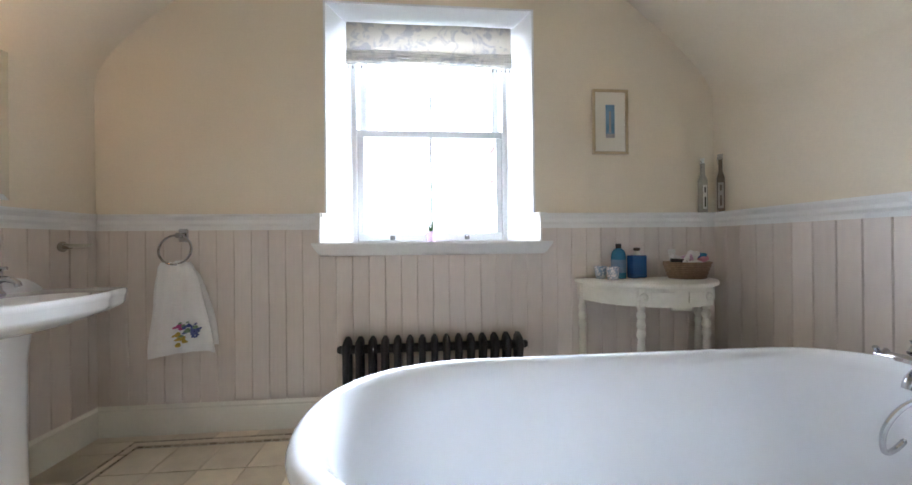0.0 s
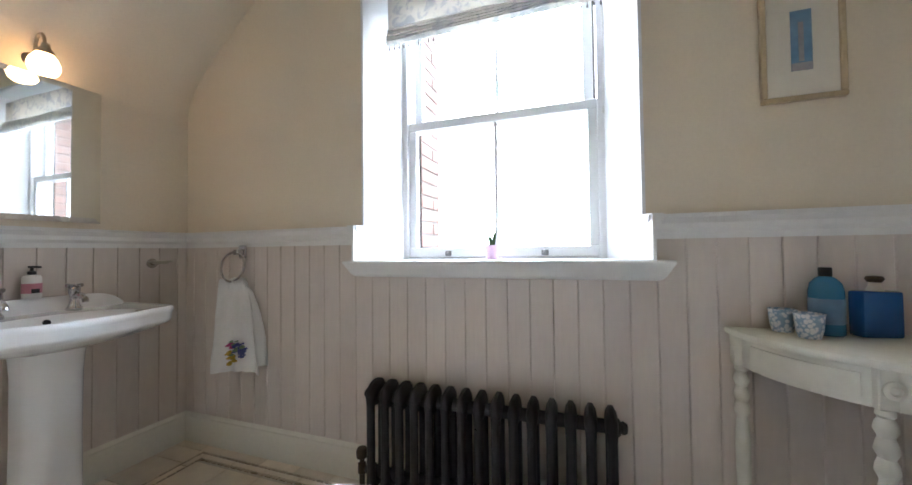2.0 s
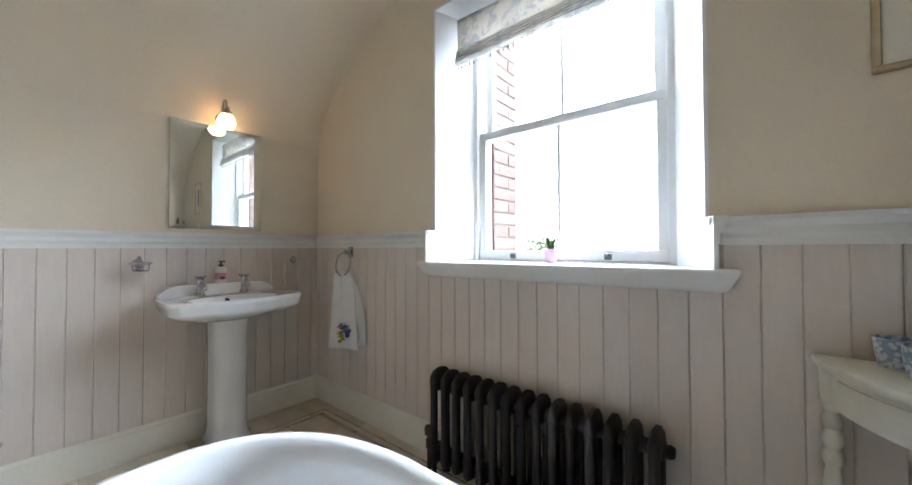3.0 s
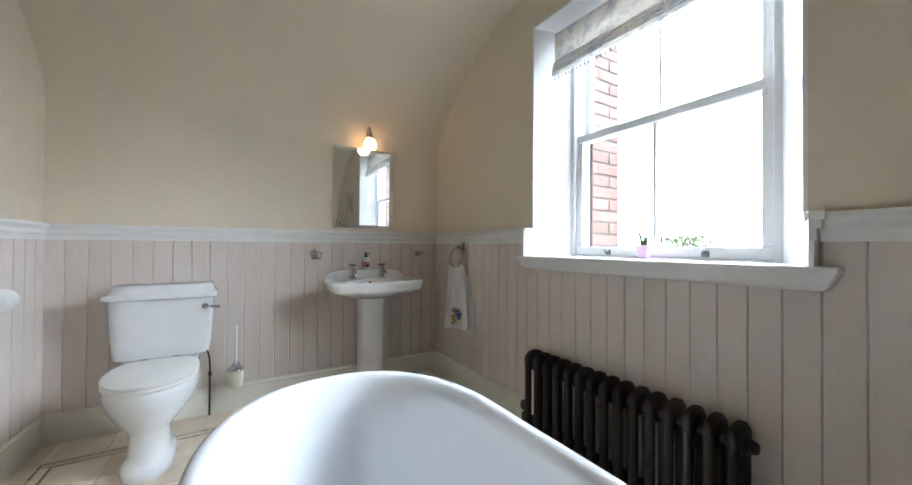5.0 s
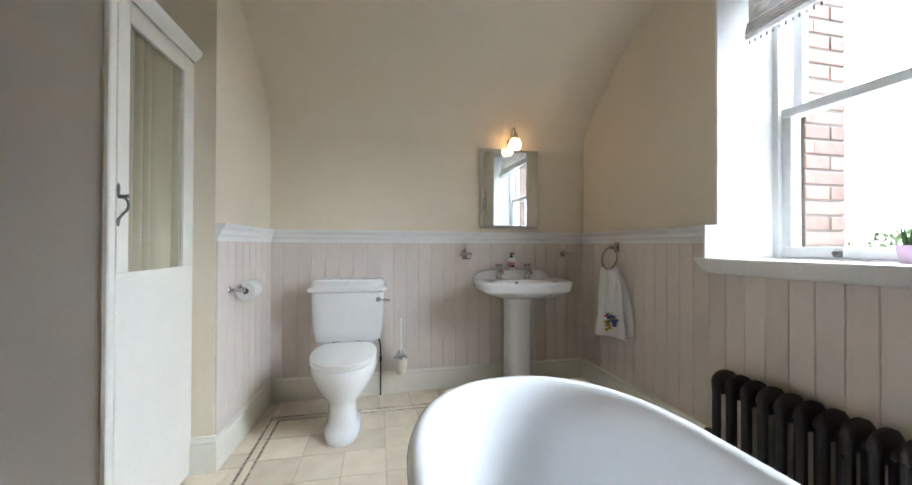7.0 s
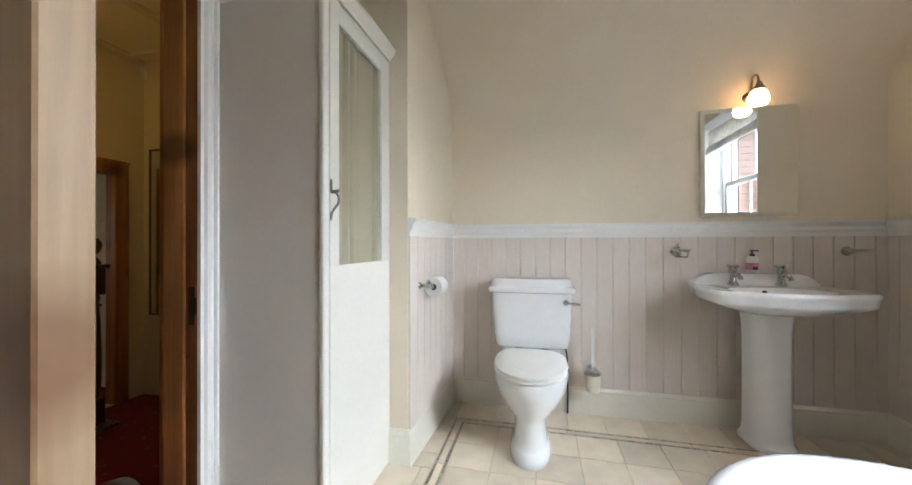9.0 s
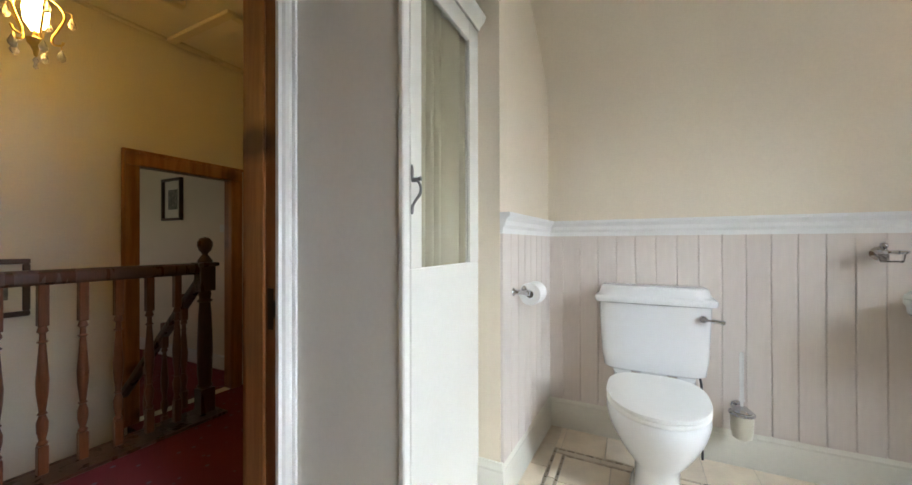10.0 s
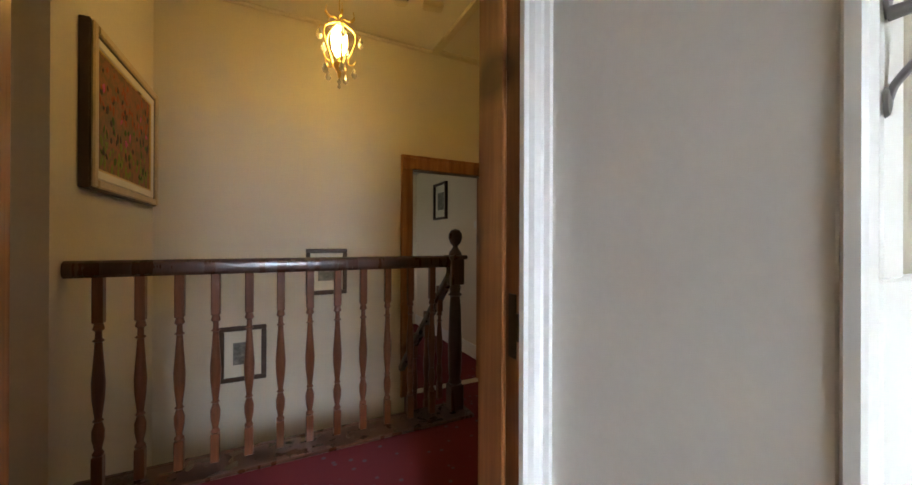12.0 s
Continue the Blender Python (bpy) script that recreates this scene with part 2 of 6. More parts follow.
PINK_POT = material("pink glazed pot", (0.62, 0.42, 0.55), 0.35, var=0.04, grain=30, bump=0.02)
LEAF = material("green leaf", (0.07, 0.14, 0.04), 0.55, var=0.15, grain=30, bump=0.05, island=0.35)
PINK = material("pink label", (0.60, 0.24, 0.30), 0.5, var=0.05, grain=30, bump=0.0)
PAPER = material("white toilet paper", (0.80, 0.79, 0.76), 0.95, var=0.02, grain=120, bump=0.12)
CARDBOARD = material("brown cardboard core", (0.12, 0.09, 0.07), 0.9, var=0.08, grain=80, bump=0.05)
FROSTED = material("frosted glass cup", (0.62, 0.58, 0.46), 0.3, var=0.04, grain=30, bump=0.0)
PLASTIC_WHITE = material("white plastic", (0.78, 0.77, 0.73), 0.35, var=0.01, grain=40, bump=0.0)
CREAM_PLASTIC = material("aged cream plastic", (0.62, 0.55, 0.40), 0.45, var=0.03, grain=40, bump=0.0)
PEWTER = material("dark pewter", (0.25, 0.245, 0.24), 0.4, metal=0.9, var=0.08, grain=60, bump=0.05)
NICKEL = material("brushed nickel", (0.42, 0.37, 0.30), 0.28, metal=1.0, var=0.05, grain=60, bump=0.02)
BRONZE = material("aged bronze plate", (0.10, 0.075, 0.05), 0.45, metal=0.8, var=0.1, grain=60, bump=0.04)
GOLD = material("gilt metal", (0.65, 0.47, 0.16), 0.3, metal=0.8, var=0.06, grain=40, bump=0.0)
CLOUDY = material("cloudy bottle glass", (0.42, 0.39, 0.34), 0.2, var=0.1, grain=20, bump=0.0, coat=0.4)
SMOKE = material("smoked bottle glass", (0.16, 0.13, 0.10), 0.15, var=0.1, grain=20, bump=0.0, coat=0.5)
CRYSTAL = glass("crystal drop", (1.0, 0.97, 0.9), 0.12)
CRYSTAL.node_tree.nodes["Principled BSDF"].inputs["Transmission Weight"].default_value = 0.6
SHADE_GLOW = glowing("lit opal glass shade", (1.0, 0.60, 0.28), 6.5)
BULB_GLOW = glowing("lit lamp glass", (1.0, 0.60, 0.14), 46.0)
DARK_FRAME = material("dark brown picture frame", (0.055, 0.028, 0.018), 0.4, var=0.12, grain=60, bump=0.04)
SKETCH = material("dark engraving", (0.14, 0.14, 0.13), 0.8, var=0.35, grain=30, bump=0.0, blotch=18, second=(0.30, 0.28, 0.24))
STONE = material("pale stone sill", (0.42, 0.40, 0.36), 0.85, var=0.08, grain=60, bump=0.15)
GRASS = material("grass", (0.07, 0.12, 0.03), 0.9, var=0.2, grain=3, bump=0.2, blotch=0.4, second=(0.10, 0.13, 0.05))
BARK = material("bark", (0.09, 0.065, 0.045), 0.9, var=0.2, grain=20, bump=0.3)
YELLOW = material("yellow thread", (0.64, 0.46, 0.09), 0.8, var=0.1, grain=90, bump=0.1)
MAGENTA = material("magenta thread", (0.55, 0.10, 0.26), 0.8, var=0.1, grain=90, bump=0.1)
INDIGO = material("indigo thread", (0.10, 0.13, 0.36), 0.8, var=0.1, grain=90, bump=0.1)
GREENTHREAD = material("green thread", (0.28, 0.38, 0.25), 0.8, var=0.1, grain=90, bump=0.1)
SKYGLOW = glowing("overcast sky", (0.86, 0.935, 1.0), 17.0)


def two_tone(name, a, b, scale, low, high, rough, kind="noise", stretch=(1, 1, 1)):
    """A printed or glazed pattern of colour b on a."""
    mat = bpy.data.materials.new(name)
    mat.use_nodes = True
    nt = mat.node_tree
    tc, mp = nt.nodes.new("ShaderNodeTexCoord"), nt.nodes.new("ShaderNodeMapping")
    mp.inputs["Scale"].default_value = stretch
    tex = nt.nodes.new("ShaderNodeTexNoise" if kind == "noise" else "ShaderNodeTexVoronoi")
    tex.inputs["Scale"].default_value = scale
    if kind == "noise":
        tex.inputs["Detail"].default_value, tex.inputs["Distortion"].default_value = 3, 1.2
    ramp, mix = nt.nodes.new("ShaderNodeMapRange"), nt.nodes.new("ShaderNodeMix")
    mix.data_type = "RGBA"
    ramp.inputs["From Min"].default_value, ramp.inputs["From Max"].default_value = low, high
    mix.inputs["A"].default_value, mix.inputs["B"].default_value = (*a, 1), (*b, 1)
    link = nt.links.new
    link(tc.outputs["Object"], mp.inputs["Vector"])
    link(mp.outputs[0], tex.inputs["Vector"])
    link(tex.outputs[0], ramp.inputs["Value"])
    link(ramp.outputs[0], mix.inputs["Factor"])
    link(mix.outputs["Result"], nt.nodes["Principled BSDF"].inputs["Base Color"])
    nt.nodes["Principled BSDF"].inputs["Roughness"].default_value = rough
    return mat


TOILE = two_tone("grey leaf print on linen", (0.60, 0.565, 0.51), (0.43, 0.42, 0.43), 13, 0.5, 0.6, 0.9)
CHINA = two_tone("blue pattern on white china", (0.76, 0.77, 0.78), (0.30, 0.42, 0.54), 95, 0.45, 0.65, 0.3, "cells")
MEADOW = two_tone("painted meadow of red and green flowers", (0.27, 0.115, 0.06), (0.15, 0.105, 0.055), 16, 0.42, 0.6, 0.7)
RUST = material("rust red paint", (0.36, 0.085, 0.03), 0.7, var=0.15, grain=40, bump=0.1)
LIME = material("lime green paint", (0.20, 0.26, 0.05), 0.7, var=0.15, grain=40, bump=0.1)
UMBER = material("dark umber paint", (0.05, 0.04, 0.035), 0.7, var=0.15, grain=40, bump=0.1)


def let_light_through(mat, amount):
    """Cloth that glows softly when lit from behind."""
    nt = mat.node_tree
    bsdf, out = nt.nodes["Principled BSDF"], nt.nodes["Material Output"]
    tr, mix = nt.nodes.new("ShaderNodeBsdfTranslucent"), nt.nodes.new("ShaderNodeMixShader")
    src = bsdf.inputs["Base Color"].links[0].from_socket
    nt.links.new(src, tr.inputs["Color"])
    mix.inputs[0].default_value = amount
    nt.links.new(bsdf.outputs[0], mix.inputs[1])
    nt.links.new(tr.outputs[0], mix.inputs[2])
    nt.links.new(mix.outputs[0], out.inputs["Surface"])


let_light_through(TOILE, 0.55)
# the blind's cloth again, its colour lightened for daylight behind the folds
PLEAT = two_tone("blind linen lightened as if backlit", (0.72, 0.70, 0.66), (0.56, 0.56, 0.56), 13, 0.48, 0.62, 0.9)
let_light_through(PLEAT, 0.6)
let_light_through(LEAF, 0.5)
# leaf colour paler than foliage, with the window's glare mixed into it
TREE_LEAF = material("leaf green lightened for glare", (0.20, 0.25, 0.13), 0.5, var=0.15, grain=3, bump=0.0, island=0.3)
let_light_through(TREE_LEAF, 0.5)
CARPET = two_tone("crimson carpet with small grey motifs", (0.11, 0.08, 0.10), (0.14, 0.010, 0.018), 15, 0.12, 0.2, 0.95, "cells")


# ---- the shell of the bathroom ----
XW, XE, YN, YS, XJ, YD = -1.715, 1.872, 2.035, -0.385, -0.955, -0.99
YJ = -0.422      # the toilet wall runs slightly askew to its jutting corner
RAIL, MID = 1.2, (-1.715 + 1.872) / 2
COVE = [(1.7935, 1.86), (1.789, 1.93), (1.768, 1.99), (1.725, 2.06), (1.66, 2.135), (1.52, 2.27), (1.37, 2.39), (1.25, 2.49), (1.13, 2.555), (1.0, 2.6), (0.85, 2.628), (0.65, 2.645), (0.4, 2.655)]
TOP = [(MID + d, z) for d, z in COVE] + [(MID - d, z) for d, z in reversed(COVE)]   # from east to west


def structure(name, bm, material, label, category, smooth=0):
    ob = part(name, bm, material, None, label, smooth)
    return tagged(ob, label, category, kind="structure")


# floor bed, on which the tiles are laid further down
floor = structure("floor", box(XW - 0.1, XE + 0.1, YD - 0.06, YN + 0.05, -0.2, -0.006), GROUT, "pale grout bed of the bathroom's tiled floor", "floor")

# north wall with the splayed window opening
WX0, WX1, WZ0, WZ1 = -0.497, 0.713, 1.03, 2.413      # at the room's face
FX0, FX1, FZ1 = -0.385, 0.595, 2.39                # at the window frame
YF, YO = 2.262, 2.60
bm = bmesh.new()
ring_in = [(WX0, YN, WZ0), (WX1, YN, WZ0), (WX1, YN, WZ1), (WX0, YN, WZ1)]
ring_mid = [(FX0, YF, WZ0), (FX1, YF, WZ0), (FX1, YF, FZ1), (FX0, YF, FZ1)]
loft([ring_in, ring_mid], True, False, bm)
ez = [p for p in TOP if p[0] > WX1]
wz = [p for p in TOP if p[0] < WX0]
mids = [p for p in TOP if WX0 <= p[0] <= WX1]


def face(bm, pts):
    bm.faces.new([bm.verts.new(p) for p in pts])


face(bm, [(x, YN, z) for x, z in [(WX1, 0.0), (XE, 0.0)] + ez + [(WX1, 2.652)]])
face(bm, [(x, YN, z) for x, z in [(XW, 0.0), (WX0, 0.0), (WX0, 2.652)] + wz])
face(bm, [(x, YN, z) for x, z in [(WX0, 0.0), (WX1, 0.0), (WX1, WZ0), (WX0, WZ0)]])
face(bm, [(x, YN, z) for x, z in [(WX0, WZ1), (WX1, WZ1), (WX1, 2.652)] + mids + [(WX0, 2.652)]])
wall_north = structure("wall_north", bm, PLASTER, "cream painted gable wall with a deep window opening", "wall")
# the core of the wall, behind the plaster
for name, b in (("wall_north_core_west", box(XW - 0.3, FX0 - 0.12, YN + 0.01, 2.3, -0.2, 3.0)), ("wall_north_core_east", box(FX1 + 0.12, XE + 0.3, YN + 0.01, 2.3, -0.2, 3.0)),
                ("wall_north_core_sill", box(FX0 - 0.119, FX1 + 0.119, YN + 0.01, 2.3, -0.2, WZ0 - 0.005)), ("wall_north_core_head", box(FX0 - 0.119, FX1 + 0.119, YN + 0.01, 2.3, WZ1 + 0.01, 3.0))):
    structure(name, b, MORTAR, "plain masonry core of the gable wall", "wall")
# white paint of the reveal, a skin just proud of the opening
bm = bmesh.new()
e = 0.003
rin = [(WX0 + e, YN - 0.002, WZ0 + e), (WX1 - e, YN - 0.002, WZ0 + e), (WX1 - e, YN - 0.002, WZ1 - e), (WX0 + e, YN - 0.002, WZ1 - e)]
rmid = [(FX0 + e, YF, WZ0 + e), (FX1 - e, YF, WZ0 + e), (FX1 - e, YF, FZ1 - e), (FX0 + e, YF, FZ1 - e)]
loft([[(x + (-0.012 if x < 0 else 0.012), y, z + (0.012 if z > 2 else -0.012)) for x, y, z in rin], rin, rmid], True, False, bm)
structure("window_reveal", bm, WINDOW_WHITE, "white painted splayed reveal round the window", "window reveal")

structure("wall_west", box(XW - 0.2, XW, YS - 0.2, YN + 0.2, -0.2, 2.0), PLASTER, "cream painted wall behind basin and toilet", "wall")
structure("wall_east", box(XE, XE + 0.2, YD - 0.2, YN + 0.2, -0.2, 2.0), PLASTER, "cream painted side wall above panelling", "wall")
structure("wall_south", prism([(XW - 0.2, YD - 0.13), (XJ, YD - 0.13), (XJ, YJ), (XW, YS), (XW - 0.2, YS)], -0.2, 2.7), PLASTER, "cream painted wall beside the toilet, with a jutting corner", "wall")
DX0, DX1, DH = -0.362, 0.468, 2.0
bm = box(XJ, DX0 - 0.03, YD - 0.13, YD, -0.2, 2.7)
box(DX1 + 0.03, XE, YD - 0.13, YD, -0.2, 2.7, bm=bm)
box(DX0 - 0.03, DX1 + 0.03, YD - 0.13, YD, DH + 0.03, 2.7, bm=bm)
structure("wall_door", bm, PLASTER, "cream painted wall with the doorway to the landing", "wall")
# coved ceiling: one sheet with thickness, curving down to both side walls
bm = bmesh.new()
rings = []
for y in (YD - 0.13, YN + 0.02):
    rings.append([(x, y, z) for x, z in TOP] + [(x, y, z) for x, z in [(XW - 0.15, 1.86), (XW - 0.15, 2.9), (XE + 0.15, 2.9), (XE + 0.15, 1.86)]])
loft(rings, True, True, bm)
structure("ceiling", bm, PLASTER, "cream painted coved attic ceiling sloping to both sides", "ceiling", 40)

# dado rail and skirting
RAIL_P = [(0, -0.088), (0.012, -0.088), (0.014, -0.066), (0.024, -0.052), (0.026, -0.034), (0.034, -0.024), (0.044, -0.014), (0.046, 0.0), (0, 0.0)]
SKIRT_P = [(0, 0), (0.022, 0), (0.022, 0.125), (0.018, 0.135), (0.019, 0.146), (0.012, 0.156), (0.008, 0.17), (0, 0.17)]


def run(name, path, profile, material, label, category):
    return structure(name, sweep(path, profile), material, label, category, 25)


run("dado_rail_west", [(XJ, YJ, RAIL), (XW, YS, RAIL), (XW, YN, RAIL), (WX0 - 0.01, YN, RAIL)], RAIL_P, TRIM, "white moulded dado rail", "dado rail")
run("dado_rail_east", [(WX1 + 0.01, YN, RAIL), (XE, YN, RAIL), (XE, YD, RAIL), (DX1 + 0.065, YD, RAIL)], RAIL_P, TRIM, "white moulded dado rail", "dado rail")
run("baseboard_west", [(XJ + 0.001, YD + 0.45, 0), (XJ + 0.001, YJ, 0), (XW, YS, 0), (XW, YN, 0), (XE, YN, 0), (XE, YD, 0), (DX1 + 0.065, YD, 0)], SKIRT_P, SKIRT, "tall cream moulded skirting board", "skirting")


# ---- window, door and landing shell ----
def frame_of(x0, x1, z0, z1, y0, y1, w, name, material, parent, wb=None, wt=None, bevel=0.004):
    """Four bars round an upright opening, mitre-free: uprights between the level bars."""
    wb, wt = wb or w, wt or w
    part(name + "_bottom_rail", box(x0, x1, y0, y1, z0, z0 + wb, bevel), material, parent)
    part(name + "_top_rail", box(x0, x1, y0, y1, z1 - wt, z1, bevel), material, parent)
    part(name + "_stile", box(x0, x0 + w, y0 + 0.001, y1 - 0.001, z0 + wb, z1 - wt, bevel), material, parent)
    part(name + "_stile", box(x1 - w, x1, y0 + 0.001, y1 - 0.001, z0 + wb, z1 - wt, bevel), material, parent)


window = thing("window_1", None, "white painted timber sash window with four panes", "window", kind="structure")
part("window_jamb", box(FX0 - 0.06, FX0 + 0.022, 2.245, 2.39, 1.0, 2.45, 0.003), WINDOW_WHITE, window)
part("window_jamb", box(FX1 - 0.022, FX1 + 0.06, 2.245, 2.39, 1.0, 2.45, 0.003), WINDOW_WHITE, window)
part("window_head", box(FX0 + 0.022, FX1 - 0.022, 2.25, 2.39, 2.38, 2.45, 0.003), WINDOW_WHITE, window)
part("window_foot", box(FX0 + 0.022, FX1 - 0.022, 2.25, 2.42, 1.0, 1.043, 0.003), WINDOW_WHITE, window)
SX0, SX1, SM = FX0 + 0.022, FX1 - 0.022, 0.105
frame_of(SX0, SX1, 1.043, 1.757, 2.262, 2.300, 0.042, "lower_sash", WINDOW_WHITE, window, 0.052, 0.045)
frame_of(SX0 + 0.012, SX1 - 0.012, 1.717, 2.38, 2.312, 2.350, 0.045, "upper_sash", WINDOW_WHITE, window, 0.04, 0.05)
part("glazing_bar", box(SM - 0.009, SM + 0.009, 2.272, 2.292, 1.095, 1.712, 0.003), WINDOW_WHITE, window)
part("glazing_bar", box(SM - 0.009, SM + 0.009, 2.322, 2.342, 1.757, 2.33, 0.003), WINDOW_WHITE, window)
for x0, x1, y, z0, z1 in ((SX0 + 0.04, SM - 0.007, 2.282, 1.09, 1.714), (SM + 0.007, SX1 - 0.04, 2.282, 1.09, 1.714),
                          (SX0 + 0.055, SM - 0.007, 2.332, 1.754, 2.332), (SM + 0.007, SX1 - 0.055, 2.332, 1.754, 2.332)):
    pane = part("pane", box(x0, x1, y - 0.0015, y + 0.0015, z0, z1), PANE, window)
    pane.visible_shadow = False
for x in (-0.145, 0.335):
    bm = box(x - 0.016, x + 0.016, 2.256, 2.263, 1.052, 1.078, 0.002)
    tube(curve_points([(x, 2.256, 1.072), (x, 2.238, 1.074), (x, 2.234, 1.062)], 4), 0.006, 8, bm)
    part("sash_lift", bm, PEWTER, window, "dark metal sash lift")

SILL_P = [(0, -0.068), (0.034, -0.068), (0.044, -0.064), (0.056, -0.052), (0.066, -0.032), (0.074, -0.018), (0.080, -0.008), (0.082, 0.0), (0.080, 0.006), (0, 0.006)]
bm = sweep([(-0.478, YN + 0.05, 1.03), (-0.478, YN, 1.03), (0.72, YN, 1.03), (0.72, YN + 0.05, 1.03)], SILL_P)
box(WX0 + 0.005, WX1 - 0.005, YN - 0.001, 2.25, 1.0, 1.036, bm=bm)
structure("window_sill", bm, TRIM, "white painted moulded window board", "window sill", 25)
# splayed blocks that carry the reveal out to the face of the dado rail
for name, x, s in (("rail_end_trim_west", WX0, -1), ("rail_end_trim_east", WX1, 1)):
    bm = bmesh.new()
    for z0, z1, w in ((1.037, 1.115, 0.034), (1.1155, 1.150, 0.040), (1.1505, 1.178, 0.050), (1.1785, 1.204, 0.058)):
        prism([(x - s * 0.003, YN - 0.0025), (x + s * 0.022, YN - 0.052), (x + s * w, YN - 0.052), (x + s * w, YN - 0.0025)], z0, z1, bm)
    structure(name, bm, TRIM, "white moulded end block of the dado rail", "trim", 25)

# door lining and architraves
jamb = thing("door_frame", None, "varnished pine door lining with a metal strike plate", "door frame", kind="structure")
part("jamb", box(DX0 - 0.03, DX0, -1.165, -0.995, 0, DH, 0.003), PINE, jamb)
part("jamb", box(DX1, DX1 + 0.03, -1.165, -0.995, 0, DH, 0.003), PINE, jamb)
part("head", box(DX0 - 0.03, DX1 + 0.03, -1.165, -0.995, DH, DH + 0.03, 0.003), PINE, jamb)
part("door_stop", box(DX0, DX0 + 0.012, -1.15, -1.055, 0, DH, 0.003), PINE, jamb)
part("door_stop", box(DX1 - 0.012, DX1, -1.15, -1.055, 0, DH, 0.003), PINE, jamb)
bm = box(DX0 - 0.001, DX0 + 0.003, -1.045, -1.018, 0.78, 0.92, 0.001)
box(DX0 - 0.001, DX0 + 0.0045, -1.018, -1.008, 0.82, 0.88, 0.001, bm=bm)
part("strike_plate", bm, BRONZE, jamb, "dark bronze strike plate")
ARCH_P = [(0, 0), (0.056, 0), (0.056, 0.036), (0.052, 0.041), (0.045, 0.040), (0.040, 0.028), (0.030, 0.030), (0.018, 0.026), (0.01, 0.018), (0, 0.015)]


def architrave(name, x_in, side, y_face, way, top, material, label, z0=0.0):
    """One upright of a door surround; the profile runs outwards from the opening and stands proud of the wall."""
    ring = [(x_in + side * u, y_face + way * v) for u, v in ARCH_P]
    return structure(name, prism(ring, z0, top), material, label, "architrave", 25)


architrave("architrave_west", DX0 + 0.014, -1, YD, 1, DH + 0.06, TRIM, "white painted moulded door architrave")
architrave("architrave_east", DX1 - 0.01, 1, YD, 1, DH + 0.06, TRIM, "white painted moulded door architrave")
structure("architrave_head", box(DX0 - 0.05, DX1 + 0.05, YD, YD + 0.019, DH + 0.06, DH + 0.12, 0.004), TRIM, "white painted moulded door architrave", "architrave")
YH = YD - 0.13
XPE, YPE = 1.95, -2.27      # the passage that leads off behind the corner
for name, x, s in (("architrave_landing_west", DX0 + 0.004, -1), ("architrave_landing_east", DX1 - 0.004, 1)):
    architrave(name, x, s, YH - 0.04, -1, DH + 0.06, PINE, "varnished pine moulded door architrave")
structure("wall_landing_skin", box(DX1 + 0.03, XPE, YH - 0.04, YH, -0.2, 2.83), HALL_WALL, "cream painted wall beside the door", "wall")
structure("wall_landing_skin_west", box(-2.0, DX0 - 0.03, YH - 0.04, YH, -0.2, 2.83), HALL_WALL, "cream painted wall beside the door", "wall")
structure("wall_landing_over_door", box(DX0 - 0.03, DX1 + 0.03, YH - 0.04, YH, DH + 0.03, 2.83), HALL_WALL, "cream painted wall over the door", "wall")

# the open door leaf, hinged at the east jamb and swung into the bathroom
door = thing("door_1", pose(0.506, -0.985, 0.008, 0, 0, 90), "pale pine panelled door standing open, with a mortice latch", "door", kind="structure")
W_, T_, H_ = 0.83, 0.039, 1.985
for n, b in (("hinge_stile", (0, 0.1, 0, H_)), ("lock_stile", (W_ - 0.1, W_, 0, H_)), ("bottom_rail", (0.1, W_ - 0.1, 0, 0.22)), ("lock_rail", (0.1, W_ - 0.1, 0.72, 0.92)), ("top_rail", (0.1, W_ - 0.1, H_ - 0.1, H_)), ("muntin", (W_ / 2 - 0.05, W_ / 2 + 0.05, 0.22, 0.72)), ("muntin", (W_ / 2 - 0.05, W_ / 2 + 0.05, 0.92, H_ - 0.1))):
    part(n, box(b[0], b[1], 0.0, T_, b[2], b[3], 0.0025), RAW_PINE, door)
for x0, x1 in ((0.09, W_ / 2 - 0.04), (W_ / 2 + 0.04, W_ - 0.09)):
    for z0, z1 in ((0.21, 0.73), (0.91, H_ - 0.09)):
        part("door_panel", box(x0, x1, 0.015, T_ - 0.015, z0, z1, 0.006), RAW_PINE, door)
bm = box(W_ - 0.001, W_ + 0.003, 0.011, 0.033, 0.70, 0.82, 0.001)
box(W_, W_ + 0.012, 0.016, 0.028, 0.79, 0.81, 0.003, bm=bm)
part("latch_plate", bm, BRONZE, door, "bronze latch face plate")
for s, y in ((-1, 0.0), (1, T_)):
    m = Matrix.Translation((W_ - 0.06, y, 0.8)) @ Matrix.Rotation(radians(90 if s < 0 else -90), 4, "X")
    bm = lathe([(0.0, 0.0), (0.027, 0.0), (0.027, 0.004), (0.014, 0.009), (0.01, 0.03), (0.02, 0.038), (0.028, 0.05), (0.024, 0.064), (0.0, 0.068)], 16, m)
    part("door_knob", bm, BRONZE, door, "bronze door knob")

